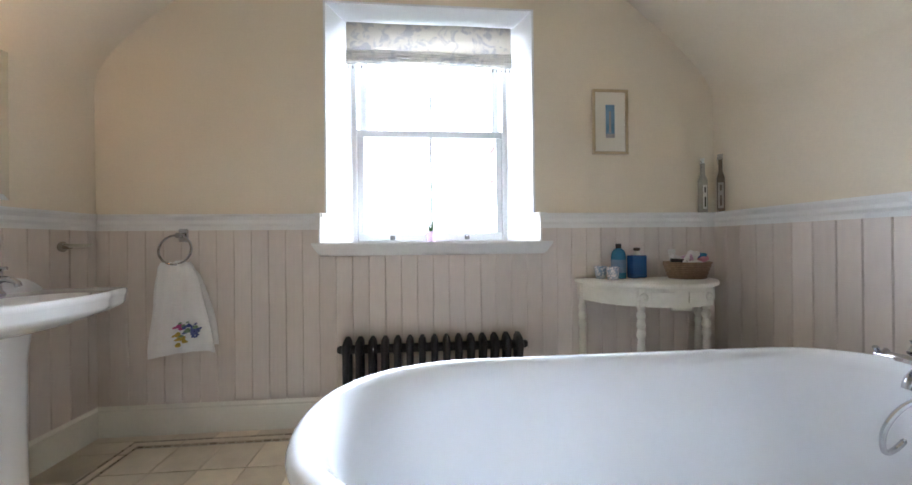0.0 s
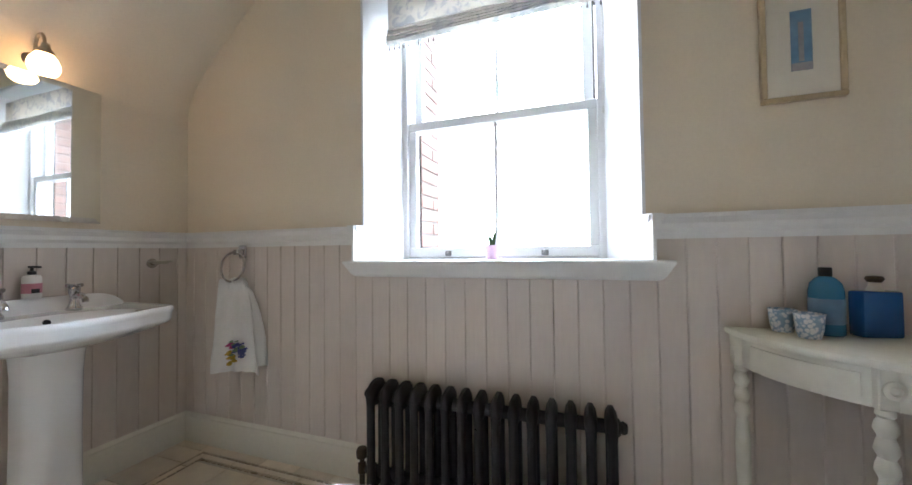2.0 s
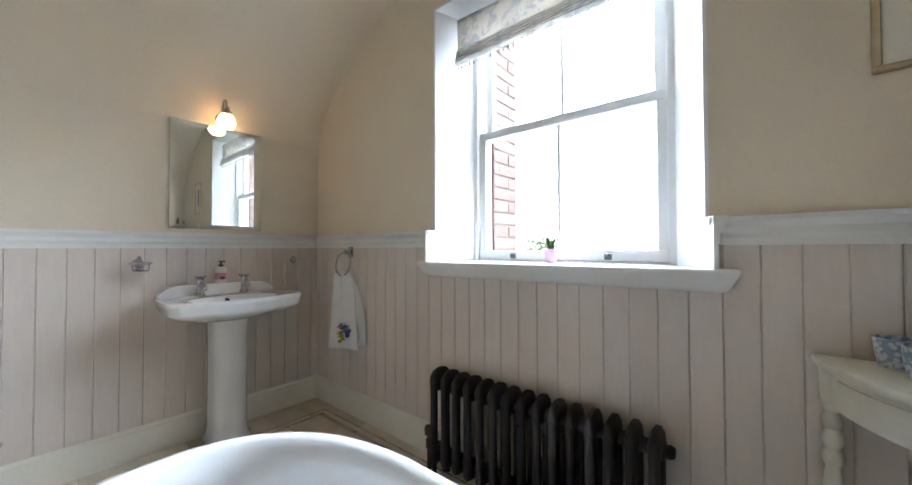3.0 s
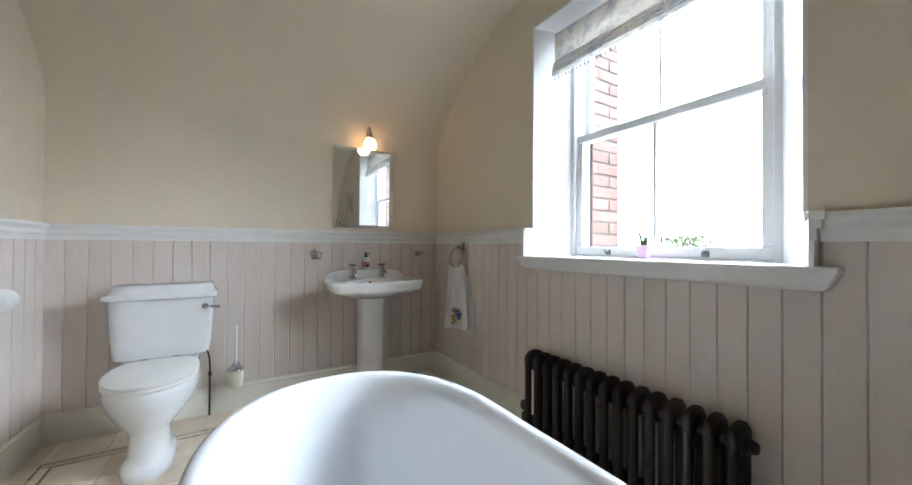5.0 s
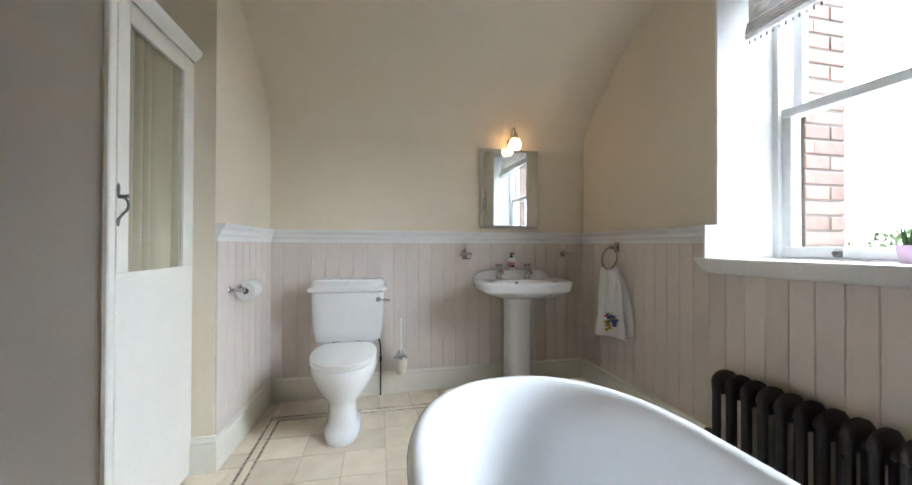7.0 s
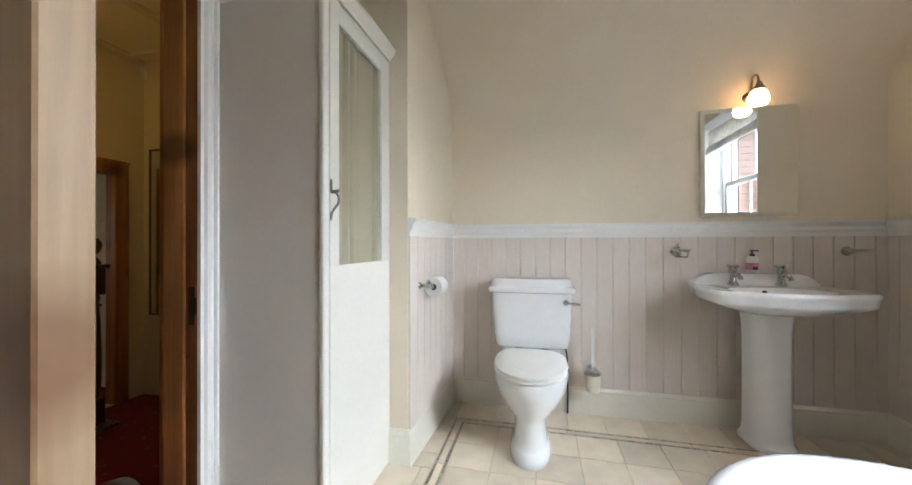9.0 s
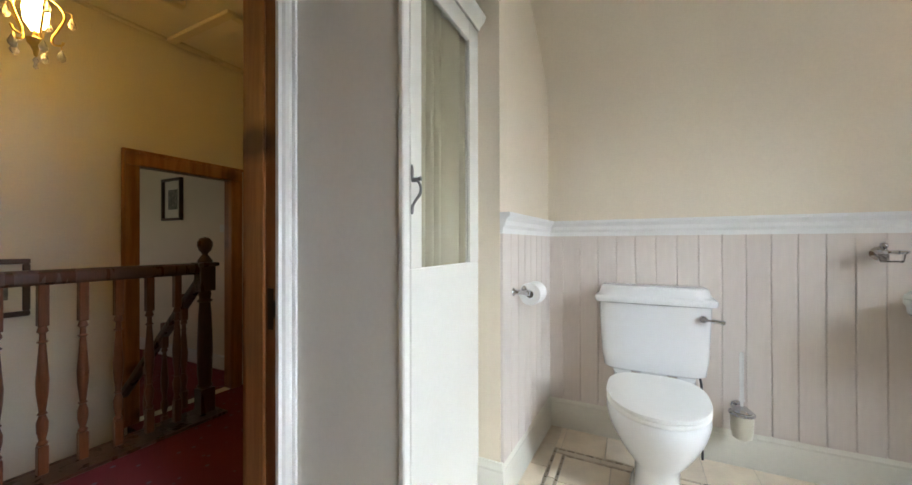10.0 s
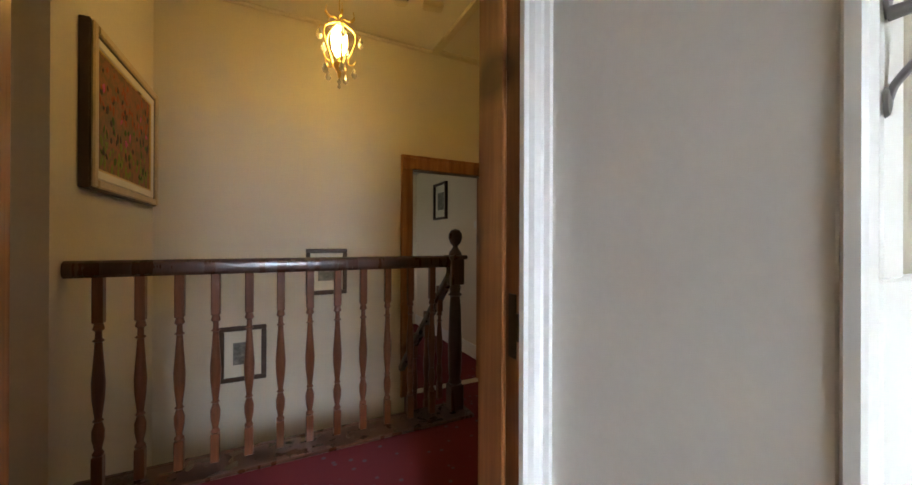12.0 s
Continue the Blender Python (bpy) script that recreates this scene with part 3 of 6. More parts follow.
# ---- landing ----
XLE, YB, ZC = 0.87, -3.5, 2.83
XLW, YL = -1.98, -2.47
structure("landing_floor", box(XLW - 0.1, XPE + 0.1, -2.43, YD - 0.06, -0.25, -0.004), CARPET, "crimson patterned landing carpet", "carpet")
structure("landing_floor_lower", box(XLW - 0.1, -0.93, YB, -2.70, -0.6, -0.36), CARPET, "crimson carpet of the lower landing", "carpet")
structure("landing_step", box(XLW - 0.1, -0.93, -2.71, -2.431, -0.6, -0.18, 0.01), CARPET, "crimson carpeted step down to the lower landing", "step")
structure("landing_curb", box(-0.95, XLE, -2.43, -2.24, -0.003, 0.014, 0.004), MAHOGANY, "polished dark wood edge board under the balusters", "floor edge")
structure("stair_apron", box(-0.95, XLE, -2.46, -2.432, -0.9, 0.012, 0.004), MAHOGANY, "dark wood apron facing the stairwell", "stair apron")
structure("landing_ceiling", box(XLW - 0.1, XPE + 0.1, YB - 0.1, YH, ZC, ZC + 0.1), HALL_WALL, "cream painted landing ceiling", "ceiling")
structure("wall_landing_east", box(XLE, XLE + 0.1, YB - 0.1, YPE, -2.6, ZC), HALL_WALL, "cream painted landing wall", "wall")
structure("wall_passage_south", box(XLE + 0.1, XPE, YPE - 0.1, YPE, -0.2, ZC), HALL_WALL, "cream painted wall of the dark passage", "wall")
structure("wall_passage_end", box(XPE, XPE + 0.1, YPE - 0.1, YH - 0.04, -0.2, ZC), HALL_WALL, "cream painted end wall of the dark passage", "wall")
structure("wall_landing_west", box(XLW - 0.1, XLW, YB - 0.1, YH - 0.04, -2.6, ZC), HALL_WALL, "cream painted landing wall", "wall")
bm = box(-0.99, XLE, YB - 0.1, YB, -2.6, ZC)
box(XLW, -1.74, YB - 0.1, YB, -2.6, ZC, bm=bm)
box(-1.74, -0.99, YB - 0.1, YB, 1.7, ZC, bm=bm)
box(-1.74, -0.99, YB - 0.1, YB, -2.6, -0.36, bm=bm)
structure("wall_landing_back", bm, HALL_WALL, "cream painted back wall of landing and stairwell", "wall")
structure("stairwell_floor", box(XLW, XLE, YB, YL, -2.7, -2.6), CARPET, "crimson carpet at the foot of the stairs", "floor")
structure("stairwell_apron_west", box(-0.96, -0.93, YB, -2.432, -2.6, -0.362), MAHOGANY, "dark wood under the lower landing", "stair apron")
# the far doorway with its pine surround, and the room beyond
fd = thing("door_frame_far", None, "varnished pine surround of the far doorway", "door frame", kind="structure")
part("jamb", box(-1.0, -0.89, YB - 0.1, YB + 0.022, -0.36, 1.70, 0.006), PINE, fd)
part("jamb", box(-1.84, -1.73, YB - 0.1, YB + 0.022, -0.36, 1.70, 0.006), PINE, fd)
part("head", box(-1.84, -0.89, YB - 0.1, YB + 0.024, 1.70, 1.815, 0.006), PINE, fd)
part("jamb_bead", box(-0.905, -0.885, YB + 0.001, YB + 0.034, -0.36, 1.82, 0.006), PINE, fd)
part("head_bead", box(-1.845, -0.885, YB + 0.001, YB + 0.034, 1.8, 1.825, 0.006), PINE, fd)
FRW, FRB, FRE = -2.03, -6.2, -0.3
structure("far_room_floor", box(FRW - 0.1, FRE + 0.1, FRB, YB - 0.1, -0.6, -0.361), CARPET, "dim carpet of the room beyond the doorway", "floor")
structure("far_room_back", box(FRW - 0.1, FRE + 0.1, FRB - 0.1, FRB, -0.6, 2.2), PLASTER, "pale painted wall of the room beyond", "wall")
structure("far_room_side_west", box(FRW - 0.1, FRW, FRB, YB - 0.1, -0.6, 2.2), PLASTER, "pale painted side wall of the room beyond", "wall")
# the opening in this hidden wall is assumed, made to hold the added lamp
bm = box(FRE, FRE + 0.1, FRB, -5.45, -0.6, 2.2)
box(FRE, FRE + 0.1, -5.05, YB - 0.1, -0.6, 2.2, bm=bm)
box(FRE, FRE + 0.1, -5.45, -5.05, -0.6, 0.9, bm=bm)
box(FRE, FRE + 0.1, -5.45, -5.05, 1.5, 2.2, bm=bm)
structure("far_room_side_east", bm, PLASTER, "pale painted side wall with an unseen opening added for the lamp", "wall")
structure("far_room_ceiling", box(FRW - 0.1, FRE + 0.1, FRB - 0.1, YB - 0.1, 2.2, 2.3), CEILING, "ceiling of the room beyond", "ceiling")
structure("far_room_baseboard", box(FRW, FRW + 0.018, FRB, YB - 0.1, -0.36, -0.2, 0.003), TRIM, "white skirting of the room beyond", "skirting")
structure("wall_under_landing", box(-0.92, XLE, -2.52, -2.462, -2.7, -0.25), HALL_WALL, "plain wall below the landing", "wall")


# ---- bathroom things ----
def ring_points(a_w, a_e, b, xc_w, xc_e, yc, z, n=36, power=2.25):
    """A long round-ended outline: half-ellipses at both ends of a straight middle."""
    out = []
    for k in range(n):
        t = 2 * math.pi * k / n
        c, s = math.cos(t), math.sin(t)
        cx, sy = abs(c) ** (2 / power) * (1 if c > 0 else -1), abs(s) ** (2 / power) * (1 if s > 0 else -1)
        out.append(((xc_e + a_e * cx) if c >= 0 else (xc_w + a_w * cx), yc + b * sy, z))
    return out


def bathtub():
    bath = thing("roll_top_bath", pose(0, 0, 0), "white enamelled roll-top bath with chrome taps, freestanding on the tiles", "bathtub")
    xw, xe, yc, b = -0.238, 1.70, 0.805, 0.388
    prof = [(0.235, 0.085), (0.17, 0.095), (0.115, 0.14), (0.085, 0.24), (0.065, 0.40), (0.052, 0.52), (0.046, 0.552), (0.03, 0.556), (0.013, 0.562), (0.003, 0.575), (0.0, 0.588), (0.005, 0.601), (0.017, 0.610),
            (0.032, 0.612), (0.046, 0.606), (0.056, 0.594), (0.064, 0.57), (0.076, 0.50), (0.094, 0.38), (0.125, 0.25), (0.165, 0.175), (0.225, 0.14), (0.30, 0.132)]
    prof = [(d, z * 1.026) for d, z in prof]
    rings = []
    for i, (d, z) in enumerate(prof):
        dw = d * (1.25 if i > 15 else 1.0)
        rings.append(ring_points(0.50 - dw * 0.6, 0.34 - d * 0.6, b - d, xw + 0.50 + dw * 0.4, xe - 0.34 - d * 0.4, yc, z, 72))
    part("tub", loft(rings), ENAMEL, bath, smooth=60)
    for x in (0.12, 1.35):
        for s in (-1, 1):
            m = Matrix.Translation((x, yc + s * 0.2, 0.0))
            bm = lathe([(0.03, 0.0), (0.042, 0.006), (0.046, 0.03), (0.034, 0.055), (0.03, 0.08), (0.05, 0.12), (0.055, 0.16), (0.0, 0.17)], 12, m)
            part("foot", bm, ENAMEL, bath)
    part("plug_hole", lathe([(0.0, 0.136), (0.026, 0.136), (0.03, 0.140), (0.022, 0.141), (0.0, 0.138)], 16, Matrix.Translation((1.25, yc, 0))), CHROME, bath)
    # wall-mounted mixer with cradle and handset at the east end
    tx, ty, tz = 1.70, 0.935, 0.605
    bm = bmesh.new()
    for s in (-1, 1):
        lathe([(0.0, 0.0), (0.03, 0.0), (0.03, 0.006), (0.018, 0.012), (0.016, 0.05), (0.0, 0.052)], 14, Matrix.Translation((tx + 0.012, ty + s * 0.075, tz - 0.055)) @ Matrix.Rotation(radians(-90), 4, "Y"), bm)
        tube(curve_points([(tx - 0.03, ty + s * 0.075, tz - 0.055), (tx - 0.045, ty + s * 0.075, tz - 0.02), (tx - 0.05, ty + s * 0.06, tz + 0.012)], 4), 0.014, 10, bm)
    tube([(tx - 0.05, ty - 0.10, tz + 0.015), (tx - 0.05, ty + 0.10, tz + 0.015)], 0.02, 14, bm)
    mixer = part("mixer", bm, CHROME, bath, "chrome bath mixer")
    part("spout", tube(curve_points([(tx - 0.05, ty, tz + 0.01), (tx - 0.09, ty, tz + 0.005), (tx - 0.125, ty, tz - 0.02), (tx - 0.135, ty, tz - 0.05)], 6), 0.015, 12), CHROME, mixer)
    for s in (-1, 1):
        y = ty + s * 0.12
        bm = tube([(tx - 0.05, ty + s * 0.095, tz + 0.015), (tx - 0.05, y + s * 0.02, tz + 0.015)], 0.012, 12)
        for k in range(4):
            a = k * math.pi / 2 + 0.5
            tube([(tx - 0.05, y + s * 0.01, tz + 0.015), (tx - 0.05 + 0.034 * math.cos(a), y + s * 0.01, tz + 0.015 + 0.034 * math.sin(a))], [0.006, 0.009], 8, bm)
        part("tap_handle", bm, CHROME, mixer)
    bm = tube([(tx - 0.05, ty, tz + 0.03), (tx - 0.05, ty, tz + 0.07)], 0.009, 10)
    for s in (-1, 1):
        tube(curve_points([(tx - 0.05, ty, tz + 0.07), (tx - 0.07, ty + s * 0.022, tz + 0.078), (tx - 0.08, ty + s * 0.026, tz + 0.095)], 5), 0.006, 8, bm)
    part("cradle", bm, CHROME, mixer)
    bm = tube(curve_points([(tx + 0.01, ty, tz + 0.062), (tx - 0.04, ty, tz + 0.09), (tx - 0.09, ty, tz + 0.085), (tx - 0.12, ty, tz + 0.06)], 6), [0.010] * 10 + [0.013] * 9, 12)
    lathe([(0.0, 0.014), (0.018, 0.014), (0.034, 0.0), (0.033, -0.012), (0.0, -0.014)], 18, Matrix.Translation((tx - 0.125, ty, tz + 0.04)) @ Matrix.Rotation(radians(16), 4, "Y"), bm)
    part("shower_handset", bm, CHROME, mixer, "chrome shower handset resting in its cradle")
    pts = [(tx + 0.01, ty, tz + 0.06), (tx + 0.02, ty - 0.04, tz - 0.02), (tx - 0.06, ty - 0.08, tz - 0.05), (tx - 0.14, ty - 0.06, tz - 0.045), (tx - 0.20, ty - 0.03, tz - 0.09), (tx - 0.235, ty - 0.01, tz - 0.17), (tx - 0.20, ty + 0.01, tz - 0.25), (tx - 0.11, ty + 0.02, tz - 0.21), (tx - 0.07, ty + 0.01, tz - 0.06), (tx - 0.06, ty, tz)]
    part("shower_hose", tube(curve_points(pts, 8), 0.008, 8), CHROME, mixer, "looped chrome shower hose")


bathtub()


def polar(outline, centre, n):
    """n points where rays from the centre meet a closed outline."""
    cx, cy = centre
    out = []
    m = len(outline)
    for k in range(n):
        a = 2 * math.pi * k / n
        dx, dy = math.cos(a), math.sin(a)
        best = None
        for i in range(m):
            (x1, y1), (x2, y2) = outline[i], outline[(i + 1) % m]
            ex, ey = x2 - x1, y2 - y1
            det = dx * ey - dy * ex
            if abs(det) < 1e-12:
                continue
            t = ((x1 - cx) * ey - (y1 - cy) * ex) / det
            u = ((x1 - cx) * dy - (y1 - cy) * dx) / det
            if t > 0 and -1e-9 <= u <= 1 + 1e-9 and (best is None or t < best):
                best = t
        out.append((cx + dx * best, cy + dy * best))
    return out


def basin():
    sink = thing("pedestal_basin", pose(XW + 0.012, 1.375, 0, 0, 0, -90), "white ceramic pedestal basin with two pillar taps", "basin")
    # u along the wall, v out from it
    half = [(0.0, 0.488), (0.08, 0.486), (0.14, 0.474), (0.18, 0.452), (0.215, 0.436), (0.262, 0.432), (0.295, 0.418), (0.312, 0.385), (0.314, 0.30), (0.312, 0.20), (0.308, 0.12), (0.30, 0.085), (0.295, 0.05), (0.292, 0.0)]
    half = [(u * 1.055, v) for u, v in half]
    outline = [(u, v) for u, v in half] + [(-u, v) for u, v in reversed(half[1:])]
    n = 72
    c = (0.0, 0.27)
    top = polar(outline, c, n)

    def grow(k, z, pts=top, cc=c):
        return [(cc[0] + (x - cc[0]) * k, max(0.002, cc[1] + (y - cc[1]) * k), z) for x, y in pts]

    bowl = [(0.225 * math.cos(2 * math.pi * k / n), 0.29 + 0.15 * math.sin(2 * math.pi * k / n)) for k in range(n)]
    rings = [grow(0.36, 0.717), grow(0.60, 0.734), grow(0.822, 0.756), grow(0.945, 0.772), grow(0.974, 0.784), grow(0.98, 0.810), grow(0.992, 0.816), grow(1.0, 0.827), grow(0.995, 0.840), grow(0.975, 0.844), grow(0.93, 0.840)]
    rings += [[(x, y, 0.834) for x, y in bowl], [(x * 0.96, 0.285 + (y - 0.285) * 0.95, 0.820) for x, y in bowl], [(x * 0.842, 0.283 + (y - 0.285) * 0.822, 0.782) for x, y in bowl], [(x * 0.60, 0.28 + (y - 0.285) * 0.60, 0.754) for x, y in bowl], [(x * 0.12, 0.28 + (y - 0.285) * 0.15, 0.747) for x, y in bowl]]
    body = part("bowl", loft(rings), CERAMIC, sink, smooth=50)
    # raised back ledge with shaped shoulders
    us = [-0.305, -0.30, -0.285, -0.265, -0.24, -0.21, -0.18, 0.18, 0.21, 0.24, 0.265, 0.285, 0.30, 0.305]
    zs = [0.846, 0.858, 0.871, 0.884, 0.895, 0.901, 0.902, 0.902, 0.901, 0.895, 0.884, 0.871, 0.858, 0.846]
    bm = loft([[(u, 0.002, 0.82), (u, 0.06 + 0.02 * (abs(u) > 0.2), 0.82), (u, 0.05 + 0.02 * (abs(u) > 0.2), z - 0.006), (u, 0.044 + 0.02 * (abs(u) > 0.2), z), (u, 0.002, z)] for u, z in zip(us, zs)])
    part("back_ledge", bm, CERAMIC, sink)
    # no real hole: a black disc gives the overflow its inner shade
    part("overflow", lathe([(0.0, 0), (0.012, 0), (0.013, 0.003), (0.007, 0.003), (0.0, 0.0)], 14, Matrix.Translation((0.0, 0.156, 0.808)) @ Matrix.Rotation(radians(-68), 4, "X")), BLACK, sink, "black disc painted as the shade in the overflow hole")
    part("plug", lathe([(0.0, 0.748), (0.022, 0.748), (0.024, 0.752), (0.0, 0.753)], 14, Matrix.Translation((0.0, 0.28, 0))), CHROME, sink)
    for u in (-0.115, 0.115):
        bm = lathe([(0.026, 0.834), (0.027, 0.848), (0.018, 0.862), (0.015, 0.89), (0.016, 0.905), (0.02, 0.915), (0.02, 0.935), (0.012, 0.942), (0.0, 0.943)], 16, Matrix.Translation((u, 0.085, 0)))
        tube(curve_points([(u, 0.085, 0.895), (u, 0.125, 0.905), (u, 0.16, 0.892), (u, 0.168, 0.876)], 5), [0.013] * 8 + [0.011] * 8, 10, bm)
        tap = part("tap", bm, CHROME, sink, "chrome pillar tap")
        bm = bmesh.new()
        for k in range(4):
            a = k * math.pi / 2 + 0.4
            tube([(u, 0.085, 0.945), (u + 0.032 * math.cos(a), 0.085 + 0.032 * math.sin(a), 0.947)], [0.006, 0.008], 8, bm)
        part("tap_handle", bm, CHROME, tap)
    # pedestal: flat back, rounded front, waisted
    col = []
    for z, w, d0, d1 in ((0.0, 0.104, 0.07, 0.285), (0.03, 0.104, 0.07, 0.285), (0.042, 0.093, 0.075, 0.27), (0.09, 0.088, 0.08, 0.262), (0.35, 0.085, 0.08, 0.257), (0.60, 0.086, 0.08, 0.26), (0.68, 0.09, 0.07, 0.27), (0.748, 0.10, 0.06, 0.29)):
        ring = [(-w, d0), (w, d0)]
        ring += [(w * math.cos(a) ** 0.7 if math.cos(a) > 0 else -w * (-math.cos(a)) ** 0.7, d0 + (d1 - d0) * (0.45 + 0.55 * math.sin(a))) for a in (math.pi * k / 14 for k in range(15))]
        col.append([(x - 0.014, y, z) for x, y in ring])
    part("pedestal", loft(col), CERAMIC, sink, smooth=50)


def toilet():
    wc = thing("toilet", pose(XW + 0.012, 0.155, 0, 0, 0, -90), "white close-coupled ceramic toilet with its lid closed", "toilet")
    n = 48

    def rounded(w, d0, d1, z, p=5.0):
        out = []
        for k in range(n):
            a = 2 * math.pi * k / n
            c, s = math.cos(a), math.sin(a)
            out.append((w * abs(c) ** (2 / p) * (1 if c > 0 else -1), (d0 + d1) / 2 + (d1 - d0) / 2 * abs(s) ** (2 / p) * (1 if s > 0 else -1), z))
        return out

    part("cistern", loft([rounded(0.20, 0.02, 0.165, 0.435), rounded(0.222, 0.008, 0.182, 0.45), rounded(0.232, 0.004, 0.19, 0.52), rounded(0.24, 0.002, 0.195, 0.68), rounded(0.243, 0.002, 0.197, 0.775)]), CERAMIC, wc, smooth=50)
    def clipped(w, d0, d1, z, c):
        """A lid outline whose front corners are cut back in a shallow hollow."""
        half = [(w, d0), (w, d1 - 1.25 * c), (w - 0.12 * c, d1 - 1.0 * c), (w - 0.55 * c, d1 - 0.62 * c), (w - 0.85 * c, d1 - 0.2 * c), (w - 1.2 * c, d1)]
        return [(x, y, z) for x, y in polar(half + [(-x, y) for x, y in reversed(half)], (0.0, (d0 + d1) / 2), n)]

    part("cistern_lid", loft([rounded(0.245, 0.002, 0.20, 0.775, 9), rounded(0.258, 0.0, 0.215, 0.780, 9), rounded(0.262, 0.0, 0.219, 0.792, 9), rounded(0.26, 0.0, 0.217, 0.806, 9), clipped(0.25, 0.0, 0.208, 0.814, 0.05), clipped(0.243, 0.0, 0.200, 0.820, 0.055), clipped(0.238, 0.0, 0.195, 0.846, 0.06), clipped(0.230, 0.002, 0.186, 0.855, 0.06), clipped(0.20, 0.02, 0.155, 0.858, 0.05)]), CERAMIC, wc, smooth=50)

    def oval(w, d0, d1, z, back=0.55):
        out = []
        for k in range(n):
            a = 2 * math.pi * k / n
            c, s = math.cos(a), math.sin(a)
            mid = d0 + (d1 - d0) * back
            out.append((w * (abs(c) ** (0.9 if s > 0 else 0.55)) * (1 if c > 0 else -1), mid + (s * (d1 - mid) if s > 0 else (abs(s) ** 0.7) * -(mid - d0)), z))
        return out

    bowl = [oval(0.102, 0.27, 0.665, 0.0), oval(0.105, 0.26, 0.672, 0.012), oval(0.103, 0.27, 0.668, 0.04), oval(0.092, 0.29, 0.64, 0.058), oval(0.084, 0.31, 0.615, 0.075), oval(0.081, 0.32, 0.605, 0.13), oval(0.083, 0.31, 0.602, 0.18), oval(0.10, 0.25, 0.61, 0.205), oval(0.135, 0.15, 0.628, 0.235), oval(0.166, 0.07, 0.648, 0.275), oval(0.186, 0.06, 0.674, 0.325), oval(0.195, 0.05, 0.688, 0.375), oval(0.192, 0.053, 0.684, 0.398), oval(0.187, 0.055, 0.679, 0.408)]
    part("pan", loft(bowl), CERAMIC, wc, smooth=50)
    part("trap", tube(curve_points([(0.0, 0.16, 0.30), (0.0, 0.20, 0.22), (0.0, 0.13, 0.17), (0.0, 0.02, 0.17)], 5), 0.05, 14), CERAMIC, wc)
    part("shelf", loft([rounded(0.15, 0.01, 0.26, 0.36, 4), rounded(0.175, 0.006, 0.27, 0.40, 4), rounded(0.175, 0.006, 0.25, 0.437, 4)]), CERAMIC, wc, smooth=50)
    part("seat", loft([oval(0.186, 0.235, 0.685, 0.409, 0.45), oval(0.19, 0.23, 0.69, 0.414, 0.45), oval(0.19, 0.23, 0.69, 0.422, 0.45), oval(0.186, 0.235, 0.686, 0.428, 0.45)]), PLASTIC_WHITE, wc)
    part("lid", loft([oval(0.187, 0.225, 0.688, 0.430, 0.45), oval(0.192, 0.22, 0.694, 0.435, 0.45), oval(0.19, 0.222, 0.692, 0.446, 0.45), oval(0.176, 0.235, 0.672, 0.453, 0.45), oval(0.12, 0.29, 0.60, 0.457, 0.45)]), PLASTIC_WHITE, wc, "glossy white toilet lid")
    for u in (-0.075, 0.075):
        part("hinge", tube([(u - 0.02, 0.222, 0.447), (u + 0.02, 0.222, 0.447)], 0.011, 10), CHROME, wc)
    bm = lathe([(0.0, 0), (0.016, 0.0), (0.016, 0.006), (0.01, 0.012), (0.01, 0.024), (0.0, 0.025)], 14, Matrix.Translation((-0.20, 0.195, 0.725)) @ Matrix.Rotation(radians(-90), 4, "X"))
    tube(curve_points([(-0.20, 0.216, 0.725), (-0.235, 0.224, 0.724), (-0.275, 0.222, 0.719)], 5), [0.005] * 5 + [0.009] * 6, 10, bm)
    part("flush_lever", bm, CHROME, wc, "chrome flush lever")


basin()
toilet()
bm = tube(curve_points([(XW + 0.035, 0.375, 0.0), (XW + 0.035, 0.375, 0.2), (XW + 0.038, 0.372, 0.36), (XW + 0.06, 0.352, 0.445)], 5), 0.0055, 8)
lathe([(0.0, 0.25), (0.010, 0.25), (0.010, 0.28), (0.0, 0.28)], 10, Matrix.Translation((XW + 0.035, 0.375, 0)), bm)
tagged(part("water_pipe", bm, BLACK_PLASTIC), "dark supply pipe running up the panelling to the cistern", "pipe")

brush = thing("toilet_brush", pose(XW + 0.014, 0.515, 0.17), "toilet brush in a frosted cup on a chrome wall bracket", "toilet brush")
bm = lathe([(0.0, 0), (0.024, 0.0), (0.024, 0.006), (0.01, 0.012), (0.0, 0.012)], 14, Matrix.Translation((0, 0, 0.12)) @ Matrix.Rotation(radians(90), 4, "Y"))
tube([(0.0, 0, 0.12), (0.05, 0, 0.12)], 0.007, 8, bm)
tube([(0.095 + 0.046 * math.cos(2 * math.pi * k / 20), 0.046 * math.sin(2 * math.pi * k / 20), 0.12) for k in range(21)], 0.006, 8, bm)
part("bracket", bm, CHROME, brush, "chrome ring bracket")
part("cup", lathe([(0.0, 0.0), (0.022, 0.0), (0.036, 0.012), (0.043, 0.05), (0.045, 0.125), (0.041, 0.125), (0.039, 0.05), (0.02, 0.01), (0.0, 0.008)], 20, Matrix.Translation((0.095, 0, 0))), FROSTED, brush, "frosted glass cup")
